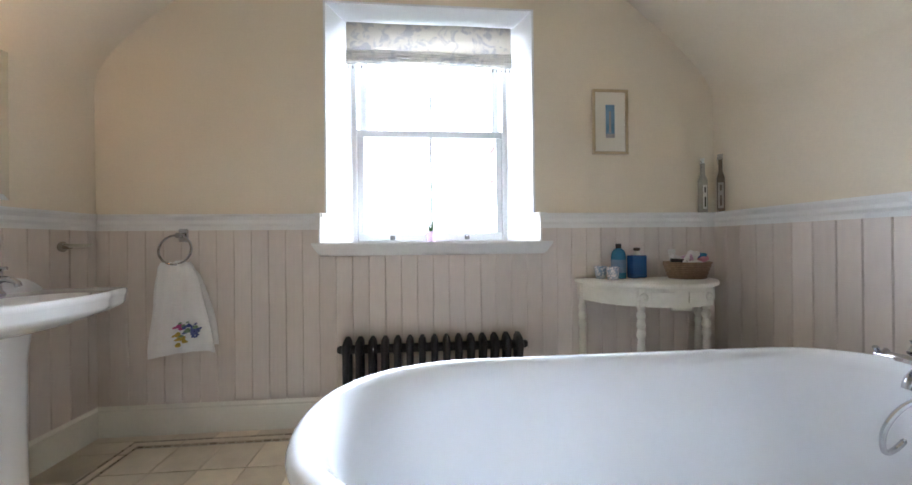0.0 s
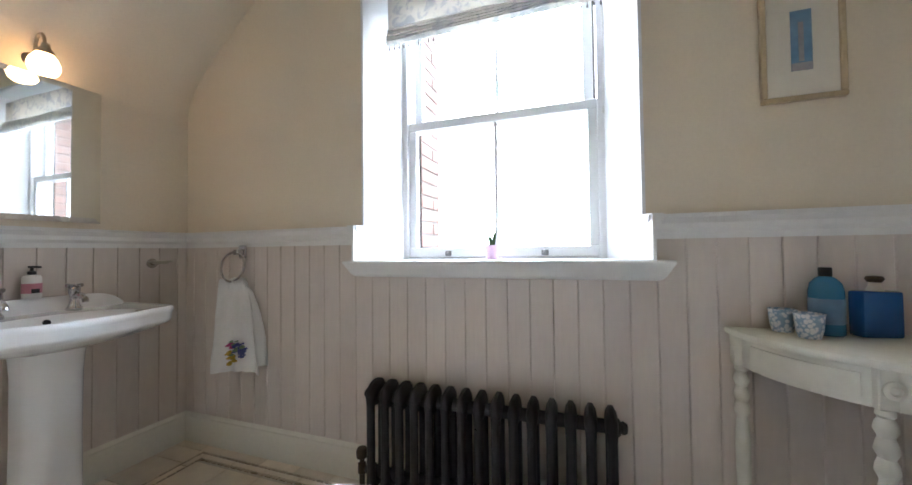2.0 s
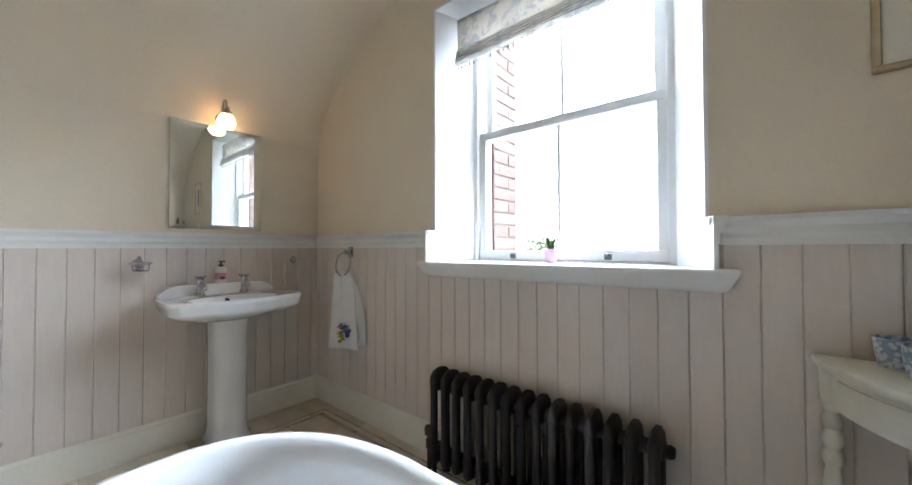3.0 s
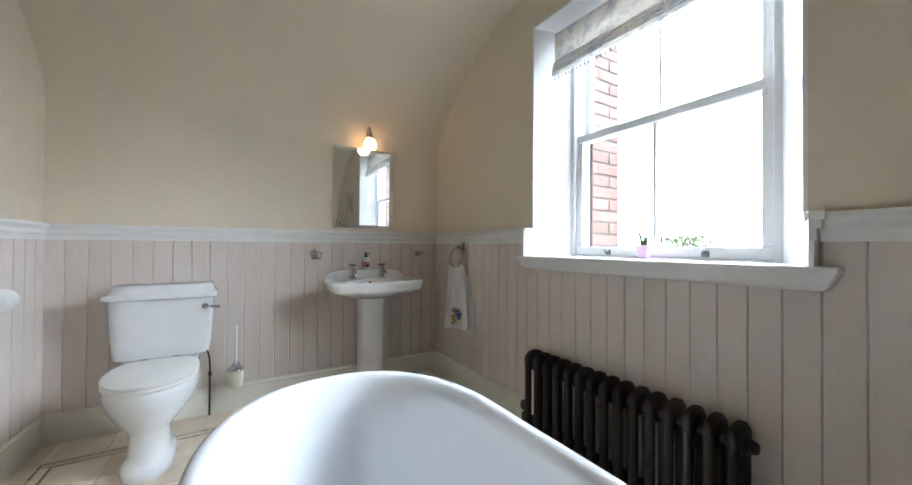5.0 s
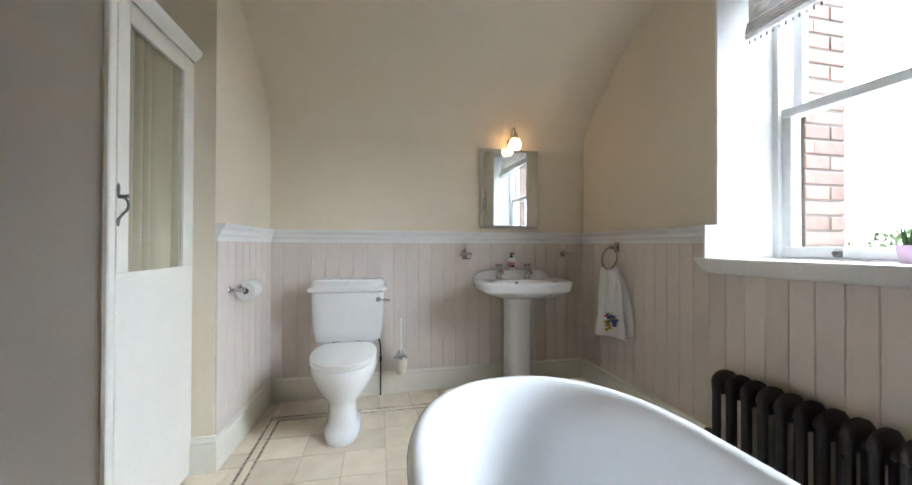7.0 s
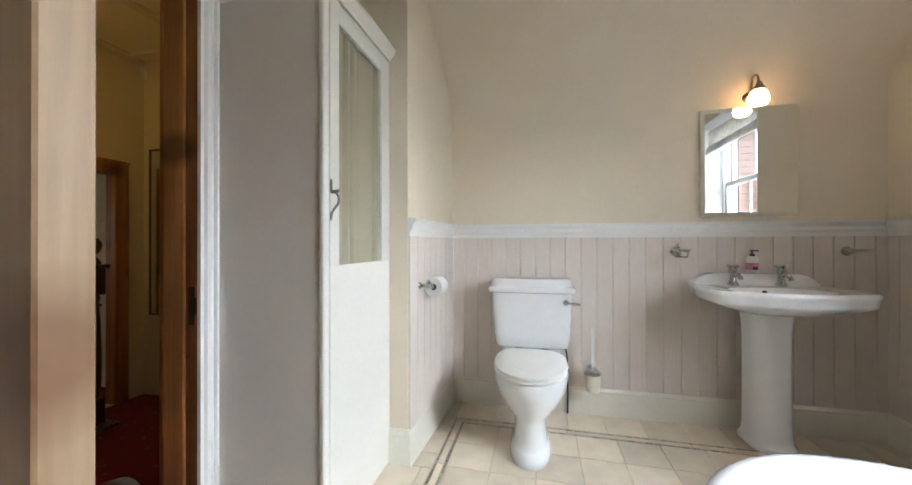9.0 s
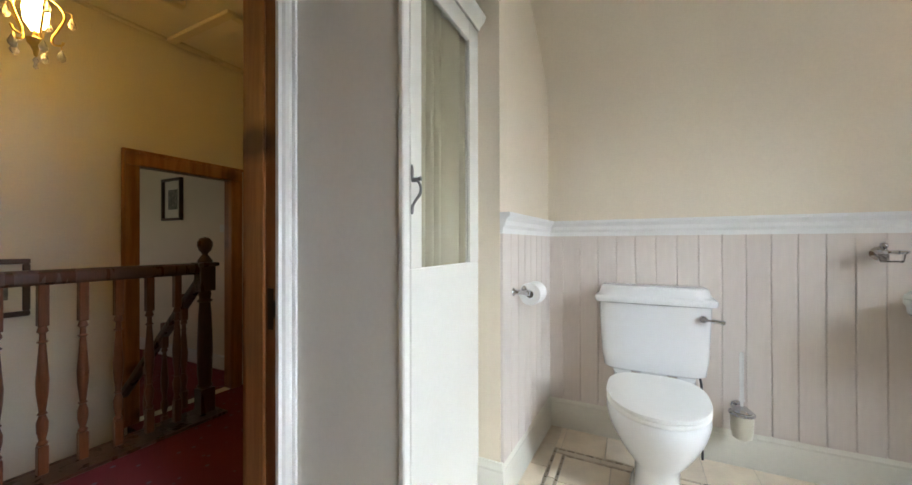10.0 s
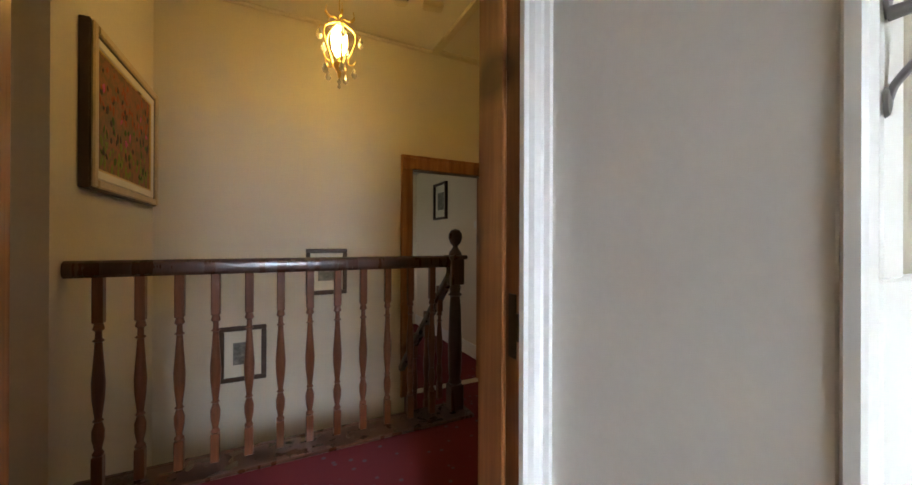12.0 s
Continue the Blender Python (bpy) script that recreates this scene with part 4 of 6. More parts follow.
part("handle", lathe([(0.0, 0.05), (0.006, 0.05), (0.006, 0.17), (0.012, 0.18), (0.008, 0.20), (0.009, 0.39), (0.005, 0.4), (0.0, 0.4)], 12, Matrix.Translation((0.095, 0, 0))), PLASTIC_WHITE, brush, "white brush handle")
part("collar", lathe([(0.0, 0.126), (0.04, 0.126), (0.042, 0.132), (0.02, 0.15), (0.0, 0.155)], 16, Matrix.Translation((0.095, 0, 0))), CHROME, brush)

paper = thing("toilet_roll_holder", pose(-1.085, YJ + 0.008, 0.857, 0, 0, -2.8), "chrome wall holder with a part-used toilet roll", "toilet roll holder")
bm = lathe([(0.0, 0), (0.026, 0.0), (0.027, 0.006), (0.016, 0.012), (0.011, 0.02), (0.011, 0.06), (0.015, 0.07), (0.013, 0.083), (0.0, 0.087)], 16, Matrix.Rotation(radians(-90), 4, "X"))
tube([(0.01, 0.07, 0.0), (-0.165, 0.07, 0.0)], 0.006, 10, bm)
lathe([(0.0, 0), (0.01, 0.003), (0.012, 0.012), (0.006, 0.02), (0.0, 0.021)], 12, Matrix.Translation((-0.16, 0.07, 0)) @ Matrix.Rotation(radians(-90), 4, "Y"), bm)
lathe([(0.0, 0), (0.011, 0.003), (0.013, 0.012), (0.006, 0.022), (0.0, 0.024)], 12, Matrix.Translation((-0.01, 0.055, 0.006)), bm)
part("arm", bm, CHROME, paper, "chrome arm with knob")
bm = lathe([(0.017, 0), (0.048, 0.0), (0.05, 0.003), (0.05, 0.097), (0.048, 0.1), (0.017, 0.1), (0.017, 0.0)], 26, Matrix.Translation((-0.035, 0.072, -0.011)) @ Matrix.Rotation(radians(-90), 4, "Y"), caps=False)
part("paper_roll", bm, PAPER, paper, "white paper roll", 50)
part("core", lathe([(0.0168, 0.001), (0.0168, 0.099), (0.0155, 0.099), (0.0155, 0.001), (0.0168, 0.001)], 18, Matrix.Translation((-0.035, 0.072, -0.011)) @ Matrix.Rotation(radians(-90), 4, "Y"), caps=False), CARDBOARD, paper)

tumbler = thing("tumbler_holder", pose(XW + 0.012, 1.0, 1.025) @ Matrix.Scale(1.12, 4), "chrome tumbler holder with a small clear glass on the panelling", "tumbler holder")
part("rose", lathe([(0.0, 0), (0.026, 0.0), (0.027, 0.005), (0.015, 0.012), (0.012, 0.03), (0.0, 0.03)], 16, Matrix.Rotation(radians(90), 4, "Y")), CHROME, tumbler)
bm = tube([(0.025, 0, 0), (0.045, 0, 0.004)], 0.009, 10)
tube([(0.08 + 0.036 * math.cos(2 * math.pi * k / 24), 0.036 * math.sin(2 * math.pi * k / 24), 0.008) for k in range(25)], 0.007, 8, bm)
part("ring", bm, CHROME, tumbler)
part("knob", lathe([(0.0, 0.0), (0.008, 0.0), (0.006, 0.012), (0.012, 0.022), (0.009, 0.034), (0.0, 0.037)], 12, Matrix.Translation((0.036, 0, 0.006))), CHROME, tumbler)
part("tumbler_base", lathe([(0.0, -0.03), (0.026, -0.03), (0.030, -0.024), (0.034, 0.012), (0.031, 0.012), (0.027, -0.022), (0.0, -0.024)], 20, Matrix.Translation((0.08, 0, 0))), PANE, tumbler, "clear glass tumbler")
dish = thing("soap_dish", pose(XW + 0.012, 1.84, 1.03), "glass soap dish on a chrome wall bracket", "soap dish")
part("rose", lathe([(0.0, 0), (0.025, 0.0), (0.026, 0.005), (0.014, 0.012), (0.012, 0.04), (0.0, 0.04)], 16, Matrix.Rotation(radians(90), 4, "Y")), NICKEL, dish)
part("dish", lathe([(0.0, -0.006), (0.03, -0.006), (0.05, 0.006), (0.055, 0.012), (0.05, 0.012), (0.03, 0.0), (0.0, 0.0)], 20, Matrix.Translation((0.075, 0, 0.002))), FROSTED, dish, "clear glass dish")

soap = thing("soap_bottle", pose(XW + 0.045, 1.38, 0.902), "pump soap bottle with pink label and black pump", "soap bottle")
part("bottle", lathe([(0.0, 0), (0.027, 0.0), (0.029, 0.004), (0.029, 0.085), (0.024, 0.094), (0.012, 0.098), (0.0, 0.098)], 18), PLASTIC_WHITE, soap, "pale clear bottle")
part("label", lathe([(0.0295, 0.022), (0.0298, 0.022), (0.0298, 0.062), (0.0295, 0.062), (0.0295, 0.022)], 18, caps=False), PINK, soap, "pink printed label")
part("mark", box(0.0285, 0.0305, -0.012, 0.012, 0.022, 0.04, 0.001), BLACK_PLASTIC, soap)
bm = lathe([(0.0, 0.098), (0.013, 0.098), (0.013, 0.112), (0.006, 0.114), (0.005, 0.126), (0.012, 0.127), (0.012, 0.134), (0.0, 0.135)], 14)
tube([(0, 0, 0.131), (0.034, 0.012, 0.129)], 0.0045, 8, bm)
part("pump", bm, BLACK_PLASTIC, soap, "black pump top")

# mirror and lamp above the basin
mirror = thing("wall_mirror", pose(XW, 1.374, 1.229), "frameless rectangular wall mirror with slanted glass border", "mirror")
w, h = 0.243, 0.63
bm = loft([[(0.004, -w, 0), (0.004, w, 0), (0.004, w, h), (0.004, -w, h)], [(0.016, -w, 0), (0.016, w, 0), (0.016, w, h), (0.016, -w, h)], [(0.0195, -w + 0.024, 0.024), (0.0195, w - 0.024, 0.024), (0.0195, w - 0.024, h - 0.024), (0.0195, -w + 0.024, h - 0.024)]])
part("mirror_glass", bm, MIRROR, mirror, smooth=0)
part("backing", box(0.0, 0.004, -w + 0.01, w - 0.01, 0.01, h - 0.01), BLACK, mirror)
wl = thing("wall_lamp", pose(XW + 0.001, 1.385, 1.917), "brushed nickel swan-neck wall lamp with lit opal shade", "wall lamp")
part("backplate", lathe([(0.0, 0), (0.03, 0.0), (0.031, 0.006), (0.022, 0.013), (0.01, 0.016), (0.0, 0.016)], 18, Matrix.Translation((0, 0, 0.0)) @ Matrix.Rotation(radians(90), 4, "Y")), NICKEL, wl)
part("arm", tube(curve_points([(0.014, 0, 0.0), (0.03, 0, 0.02), (0.036, 0, 0.06), (0.05, 0, 0.092), (0.075, 0, 0.098), (0.097, 0, 0.08), (0.103, 0, 0.045)], 6), 0.006, 10), NICKEL, wl)
lm = Matrix.Translation((0.105, 0, 0.0)) @ Matrix.Rotation(radians(8), 4, "Y")
part("cap", lathe([(0.0, 0.05), (0.012, 0.048), (0.016, 0.03), (0.028, 0.016), (0.03, 0.006), (0.0, 0.006)], 16, lm), NICKEL, wl)
part("shade", lathe([(0.024, 0.008), (0.036, -0.006), (0.047, -0.028), (0.05, -0.048), (0.045, -0.068), (0.036, -0.08), (0.0, -0.084)], 22, lm), SHADE_GLOW, wl, "glowing opal glass shade")

# towel on its ring
ringt = thing("towel_ring", pose(-1.255, YN - 0.012, 1.085), "chrome towel ring on the panelling", "towel ring")
part("rose", box(-0.024, 0.024, -0.014, 0.0, -0.036, 0.036, 0.005), CHROME, ringt)
part("post", box(-0.016, 0.016, -0.055, -0.012, -0.014, 0.014, 0.004), CHROME, ringt)
part("ring", tube([(-0.012 + 0.082 * math.sin(2 * math.pi * k / 36), -0.046 - 0.012 * (1 - math.cos(2 * math.pi * k / 36)), -0.078 + 0.078 * math.cos(2 * math.pi * k / 36)) for k in range(37)], 0.006, 8), CHROME, ringt)
towel = thing("hand_towel", pose(-1.262, YN - 0.06, 0.455), "white hand towel with embroidered flowers, hung through the ring", "towel")


def towel_sheet(front, z0, width, shift):
    rows = []
    for j in range(25):
        t = j / 24
        z = 0.485 * (1 - t) + z0 * t
        wd = 0.074 + (width - 0.074) * (t ** 0.5)
        ring = []
        for i in range(41):
            s = i / 40 * 2 - 1
            fold = 0.016 * math.cos(s * 6.2 + 1.2 * front + 1.6 * t) * (1 - 0.6 * t) + 0.009 * math.sin(s * 13 + t * 4 + front) * (1 - 0.4 * t) + 0.004 * math.sin(s * 5 - t * 9)
            sag = (0.035 * s ** 4 - 0.010 * math.cos(s * 9)) * (1 - t) ** 2
            ring.append((shift * t + s * wd + 0.006 * math.sin(t * 8 + 2 * s), -front * 0.018 + fold - 0.012 * t * front, z - sag + 0.012 * math.sin(s * 2.2 + front) * t + 0.006 * t * s * front))
        rows.append(ring)
    back = [[(x, y + 0.006, z) for x, y, z in ring] for ring in rows]
    bm = bmesh.new()
    loft([a + b[::-1] for a, b in zip(rows, back)], True, True, bm)
    return bm


part("front_fall", towel_sheet(1, 0.0, 0.164, 0.046), LINEN, towel, smooth=80)
part("back_fall", towel_sheet(-1, 0.024, 0.155, 0.034), LINEN, towel, smooth=80)
rng = random.Random(4)
for nm, mat, cx, cz, r, count in (("yellow_flower", YELLOW, 0.045, 0.085, 0.034, 18), ("pink_flower", MAGENTA, 0.04, 0.150, 0.022, 12), ("blue_flower", INDIGO, 0.105, 0.13, 0.046, 24), ("green_stem", GREENTHREAD, 0.07, 0.14, 0.055, 9)):
    bm = bmesh.new()
    for k in range(count):
        a, d = rng.uniform(0, 6.28), r * rng.uniform(0.1, 1)
        x, z, pr = cx + d * math.cos(a), cz + d * math.sin(a), rng.uniform(0.005, 0.011)
        lathe([(0.0, 0.0), (pr, 0.0), (pr * 0.6, 0.003), (0.0, 0.0035)], 7, Matrix.Translation((x, -0.052, z)) @ Matrix.Rotation(radians(90), 4, "X") @ Matrix.Diagonal((rng.uniform(0.5, 1.4), rng.uniform(0.5, 1.2), 6, 1)), bm)
    part(nm, bm, mat, towel, "embroidered flower")


def radiator():
    rad = thing("cast_iron_radiator", pose(0.108, 1.925, 0), "dark painted cast-iron column radiator below the window", "radiator")
    n, pitch = 15, 0.0675
    x0 = -(n - 1) / 2 * pitch
    bm = bmesh.new()
    for s in (-1, 1):
        y = s * 0.045
        lathe([(0.012, 0.09), (0.02, 0.10), (0.018, 0.16), (0.0175, 0.42), (0.02, 0.455), (0.012, 0.47)], 10, Matrix.Translation((0, y, 0)), bm)
    # rounded head and foot joining the two columns
    for z, up in ((0.468, 1), (0.105, -1)):
        rings = []
        for k in range(9):
            a = math.pi * k / 8
            y = -0.062 * math.cos(a)
            hgt = 0.022 + 0.036 * math.sin(a) * (1 if up > 0 else 0.5)
            wdt = 0.012 + 0.012 * math.sin(a)
            rings.append([(wdt * math.cos(2 * math.pi * q / 10), y, z + (hgt * math.sin(2 * math.pi * q / 10))) for q in range(10)])
        loft(rings, True, True, bm)
    section = mesh_of("section", bm, IRON)
    for i in range(n):
        ob = new("section", section)
        ob.parent = rad
        ob.location = (x0 + i * pitch, 0, 0)
    for i in (0, n - 1):
        for s in (-1, 1):
            bm = lathe([(0.022, 0.0), (0.016, 0.012), (0.011, 0.04), (0.015, 0.10), (0.0, 0.10)], 10, Matrix.Translation((x0 + i * pitch, s * 0.045, 0)))
            part("foot", bm, IRON, rad)
    for z in (0.455, 0.125):
        part("header_tube", tube([(x0 - 0.02, 0, z), (-x0 + 0.02, 0, z)], 0.024, 14), IRON, rad)
        for s in (-1, 1):
            bm = lathe([(0.0, 0.0), (0.03, 0.0), (0.032, 0.012), (0.02, 0.02), (0.024, 0.026), (0.016, 0.04), (0.0, 0.042)], 8, Matrix.Translation((s * (-x0 + 0.012), 0, z)) @ Matrix.Rotation(radians(90 * s), 4, "Y"))
            part("end_plug", bm, IRON, rad)
    for s in (-1, 1):
        x = s * (-x0 + 0.075)
        bm = tube([(s * (-x0 + 0.03), 0, 0.125), (x, 0, 0.125)], 0.011, 10)
        lathe([(0.012, 0.0), (0.012, 0.1), (0.018, 0.105), (0.018, 0.145), (0.01, 0.15), (0.012, 0.165), (0.024, 0.172), (0.026, 0.20), (0.02, 0.212), (0.0, 0.215)], 12, Matrix.Translation((x, 0, 0)), bm)
        part("valve", bm, BRONZE, rad, "dark bronze radiator valve")
    part("bleed_valve", lathe([(0.0, 0), (0.006, 0.0), (0.006, 0.012), (0.0, 0.014)], 8, Matrix.Translation((-0.005, -0.06, 0.40)) @ Matrix.Rotation(radians(90), 4, "X")), IRON, rad)


radiator()

blind = thing("roman_blind", pose(0.105, 2.135, 2.084), "roman blind in grey leaf-print linen, drawn up", "blind")
part("headrail", box(-0.495, 0.495, -0.012, 0.05, 0.25, 0.275, 0.003), WINDOW_WHITE, blind)
part("fabric", into(None, loft([[(x, -0.03 - 0.004 * math.sin(x * 9), 0.262), (x, -0.034 - 0.006 * math.sin(x * 7 + 1), 0.09), (x, -0.022, 0.085), (x, -0.018, 0.262)] for x in [-0.497 + 0.994 * i / 24 for i in range(25)]])), TOILE, blind, "printed linen face", 60)
for k, (z0, z1, y) in enumerate(((0.068, 0.098, -0.037), (0.052, 0.080, -0.042), (0.037, 0.064, -0.046), (0.022, 0.048, -0.049), (0.006, 0.033, -0.051))):
    bm = loft([[(x, y + 0.003 * math.sin(x * 8 + k), z1), (x, y - 0.011, (z0 + z1) / 2 + 0.001 * math.sin(11 * x + 2 * k)), (x, y, z0), (x, y + 0.016, z0 + 0.004), (x, y + 0.014, z1 - 0.002)] for x in [-0.495 + 0.99 * i / 24 for i in range(25)]])
    part("pleat", bm, PLEAT, blind, "folded pleat", 60)
drop = mesh_of("fringe_bead", lathe([(0.0, 0.0), (0.003, 0.002), (0.0045, 0.009), (0.003, 0.016), (0.0012, 0.019), (0.0012, 0.028), (0.0, 0.028)], 8), PEWTER)
for i in range(38):
    ob = new("fringe_bead", drop)
    ob.parent = blind
    ob.location = (-0.483 + 0.0261 * i, -0.044, -0.02)
part("cord", tube([(0.485, -0.01, 0.25), (0.487, -0.012, -0.05), (0.484, -0.012, -0.42)], 0.0022, 6), LINEN, blind)
part("cord_pull", lathe([(0.0, 0), (0.006, 0.003), (0.004, 0.03), (0.0, 0.032)], 8, Matrix.Translation((0.484, -0.012, -0.45))), PLASTIC_WHITE, blind)

pot = thing("cactus_pot", pose(0.10, 2.19, 1.036), "small pink pot with a spiky green cactus on the sill", "potted plant")
part("pot", lathe([(0.0, 0), (0.024, 0.0), (0.03, 0.045), (0.033, 0.058), (0.033, 0.066), (0.028, 0.066), (0.026, 0.055), (0.0, 0.053)], 20), PINK_POT, pot)
rng = random.Random(2)
for k in range(7):
    a = k * 0.9
    h = 0.05 + 0.05 * rng.random()
    part("leaf", tube(curve_points([(0.008 * math.cos(a), 0.008 * math.sin(a), 0.05), (0.014 * math.cos(a), 0.014 * math.sin(a), 0.05 + h * 0.5), (0.026 * math.cos(a), 0.026 * math.sin(a), 0.05 + h)], 4), [0.006, 0.006, 0.006, 0.0055, 0.005, 0.004, 0.003, 0.002, 0.001], 6), LEAF, pot)

# framed print
pic = thing("framed_print", pose(1.189, YN, 1.557), "pale gilt frame with a narrow blue print in a wide mount", "picture")
pw, ph = 0.112, 0.392
frame_of(-pw, pw, 0, ph, -0.024, -0.001, 0.016, "frame", GILT, pic, bevel=0.003)
part("mount", box(-pw + 0.015, pw - 0.015, -0.012, -0.004, 0.015, ph - 0.015), MOUNT, pic, "cream mount")
part("print", box(-0.028, 0.028, -0.0135, -0.012, 0.10, 0.30, 0.0), BLUE_PRINT, pic, "blue painted strip")
part("print_tower", box(-0.008, 0.006, -0.0145, -0.0136, 0.13, 0.26, 0.0), SILVER_PRINT, pic)
part("print_foot", box(-0.028, 0.028, -0.0145, -0.0136, 0.10, 0.125, 0.0), SILVER_PRINT, pic)


def half_table():
    table = thing("half_moon_table", pose(1.35, 2.012, 0), "cream painted half-moon side table with turned legs", "side table")

    def arc(r, y0=0.0, n=28):
        return [(r * math.cos(math.pi * k / n), y0 - r * math.sin(math.pi * k / n)) for k in range(n + 1)]

    part("tabletop", prism(arc(0.40), 0.788, 0.81, bevel=0.006), CREAM_PAINT, table)
    bm = loft([[(x, y, 0.69) for x, y in arc(0.37, -0.004)] + [(x, y, 0.69) for x, y in arc(0.348, -0.004)[::-1]], [(x, y, 0.788) for x, y in arc(0.37, -0.004)] + [(x, y, 0.788) for x, y in arc(0.348, -0.004)[::-1]]])
    part("apron", bm, CREAM_PAINT, table)
    for a0, a1 in ((14, 54), (67, 84), (96, 113), (126, 166)):
        def band(r, z, a0=a0, a1=a1):
            return [(r * math.cos(radians(a0 + (a1 - a0) * k / 10)), -0.004 - r * math.sin(radians(a0 + (a1 - a0) * k / 10)), z) for k in range(11)]
        bm = loft([band(0.369, 0.712) + band(0.376, 0.712)[::-1], band(0.369, 0.768) + band(0.376, 0.768)[::-1]])
        part("apron_panel", bm, CREAM_PAINT, table)
    leg = [(0.02, 0.69), (0.022, 0.675), (0.016, 0.668), (0.024, 0.655), (0.027, 0.64), (0.018, 0.622), (0.024, 0.605), (0.027, 0.59), (0.018, 0.572), (0.025, 0.555), (0.027, 0.54), (0.017, 0.52), (0.021, 0.50), (0.025, 0.45), (0.024, 0.36), (0.019, 0.22), (0.015, 0.10), (0.019, 0.085), (0.013, 0.07), (0.017, 0.04), (0.012, 0.0)]
    for x, y in ((-0.365, -0.025), (-0.18, -0.312), (0.18, -0.312), (0.365, -0.025)):
        part("leg", lathe([(r * 0.84, z) for r, z in leg[::-1]], 16, Matrix.Translation((x, y, 0))), CREAM_PAINT, table)
        part("leg_block", box(x - 0.023, x + 0.023, y - 0.022, y + 0.022, 0.69, 0.787, 0.003), CREAM_PAINT, table)
    bm = lathe([(0.0, 0), (0.022, 0.0), (0.022, 0.006), (0.012, 0.01), (0.008, 0.005), (0.0, 0.005)], 12, Matrix.Translation((-0.178, -0.336, 0.74)) @ Matrix.Rotation(radians(90), 4, "X"))
    part("rosette", bm, CREAM_PAINT, table, "carved rosette")
    bm = lathe([(0.0, 0), (0.022, 0.0), (0.022, 0.006), (0.012, 0.01), (0.008, 0.005), (0.0, 0.005)], 12, Matrix.Translation((0.178, -0.336, 0.74)) @ Matrix.Rotation(radians(90), 4, "X"))
    part("rosette", bm, CREAM_PAINT, table, "carved rosette")
    part("apron_lip", box(-0.055, 0.055, -0.374, -0.352, 0.672, 0.692, 0.003), CREAM_PAINT, table)


half_table()
cup_profile = [(r_ * 0.85, z_ * 0.86) for r_, z_ in ((0.0, 0.004), (0.026, 0.004), (0.026, 0.0), (0.03, 0.0), (0.037, 0.03), (0.041, 0.078), (0.043, 0.083), (0.039, 0.083), (0.035, 0.03), (0.026, 0.01), (0.0, 0.01))]
cup = tagged(part("china_cup", lathe(cup_profile, 22), CHINA), "small white china cup with a blue pattern", "cup", "cups on the side table")
cup.matrix_basis = pose(1.09, 1.965, 0.811)
copy_thing(cup, pose(1.12, 1.885, 0.811, 0, 0, 40))
b1 = thing("blue_bottle", pose(1.195, 1.955, 0.811), "tall round-shouldered blue toiletry bottle with dark cap", "bottle")
part("bottle", lathe([(0.0, 0), (0.038, 0.0), (0.041, 0.004), (0.041, 0.13), (0.036, 0.155), (0.024, 0.17), (0.014, 0.176), (0.0, 0.176)], 22), BLUE_GLASS, b1)
part("cap", lathe([(0.0, 0.176), (0.016, 0.176), (0.016, 0.2), (0.014, 0.203), (0.0, 0.203)], 16), BLACK_PLASTIC, b1, "dark cap")
part("label", lathe([(0.0413, 0.035), (0.0418, 0.035), (0.0418, 0.11), (0.0413, 0.11), (0.0413, 0.035)], 22, caps=False), BLUE_PRINT, b1, "faded blue label")
b2 = thing("blue_square_bottle", pose(1.305, 1.95, 0.811, 0, 0, 12), "square deep-blue bottle with black stopper", "bottle")
part("bottle", box(-0.052, 0.052, -0.026, 0.026, 0.0, 0.135, 0.008, 2), BLUE_DEEP, b2)
part("neck", lathe([(0.0, 0.135), (0.02, 0.135), (0.014, 0.148), (0.013, 0.16), (0.0, 0.16)], 14), FROSTED, b2)
part("stopper", lathe([(0.0, 0.16), (0.015, 0.16), (0.021, 0.170), (0.017, 0.178), (0.0, 0.180)], 14), BRONZE, b2, "brown stopper")
basket = thing("wicker_basket", pose(1.575, 1.895, 0.811), "round brown wicker basket full of toiletries", "basket")
for k in range(9):
    r = 0.088 + 0.0032 * k
    pts = [((r + 0.003 * math.sin(9 * a + k * math.pi)) * math.cos(a) * 1.12, (r + 0.003 * math.sin(9 * a + k * math.pi)) * math.sin(a) * 0.85, 0.006 + 0.0105 * k) for a in (2 * math.pi * i / 48 for i in range(49))]
    part("weave", tube(pts, 0.0062, 6), WICKER, basket)
part("base", lathe([(0.0, 0.0), (0.09, 0.0), (0.09, 0.006), (0.0, 0.006)], 24, Matrix.Diagonal((1.12, 0.85, 1, 1))), WICKER, basket)
part("filling", lathe([(0.0, 0.01), (0.085, 0.01), (0.1, 0.085), (0.06, 0.104), (0.0, 0.112)], 20, Matrix.Diagonal((1.05, 0.8, 1, 1))), LINEN, basket, "crumpled white cloth")
items = thing("toiletries", pose(1.575, 1.895, 0.811), "tubes, combs and brushes lying in the basket", "toiletries")
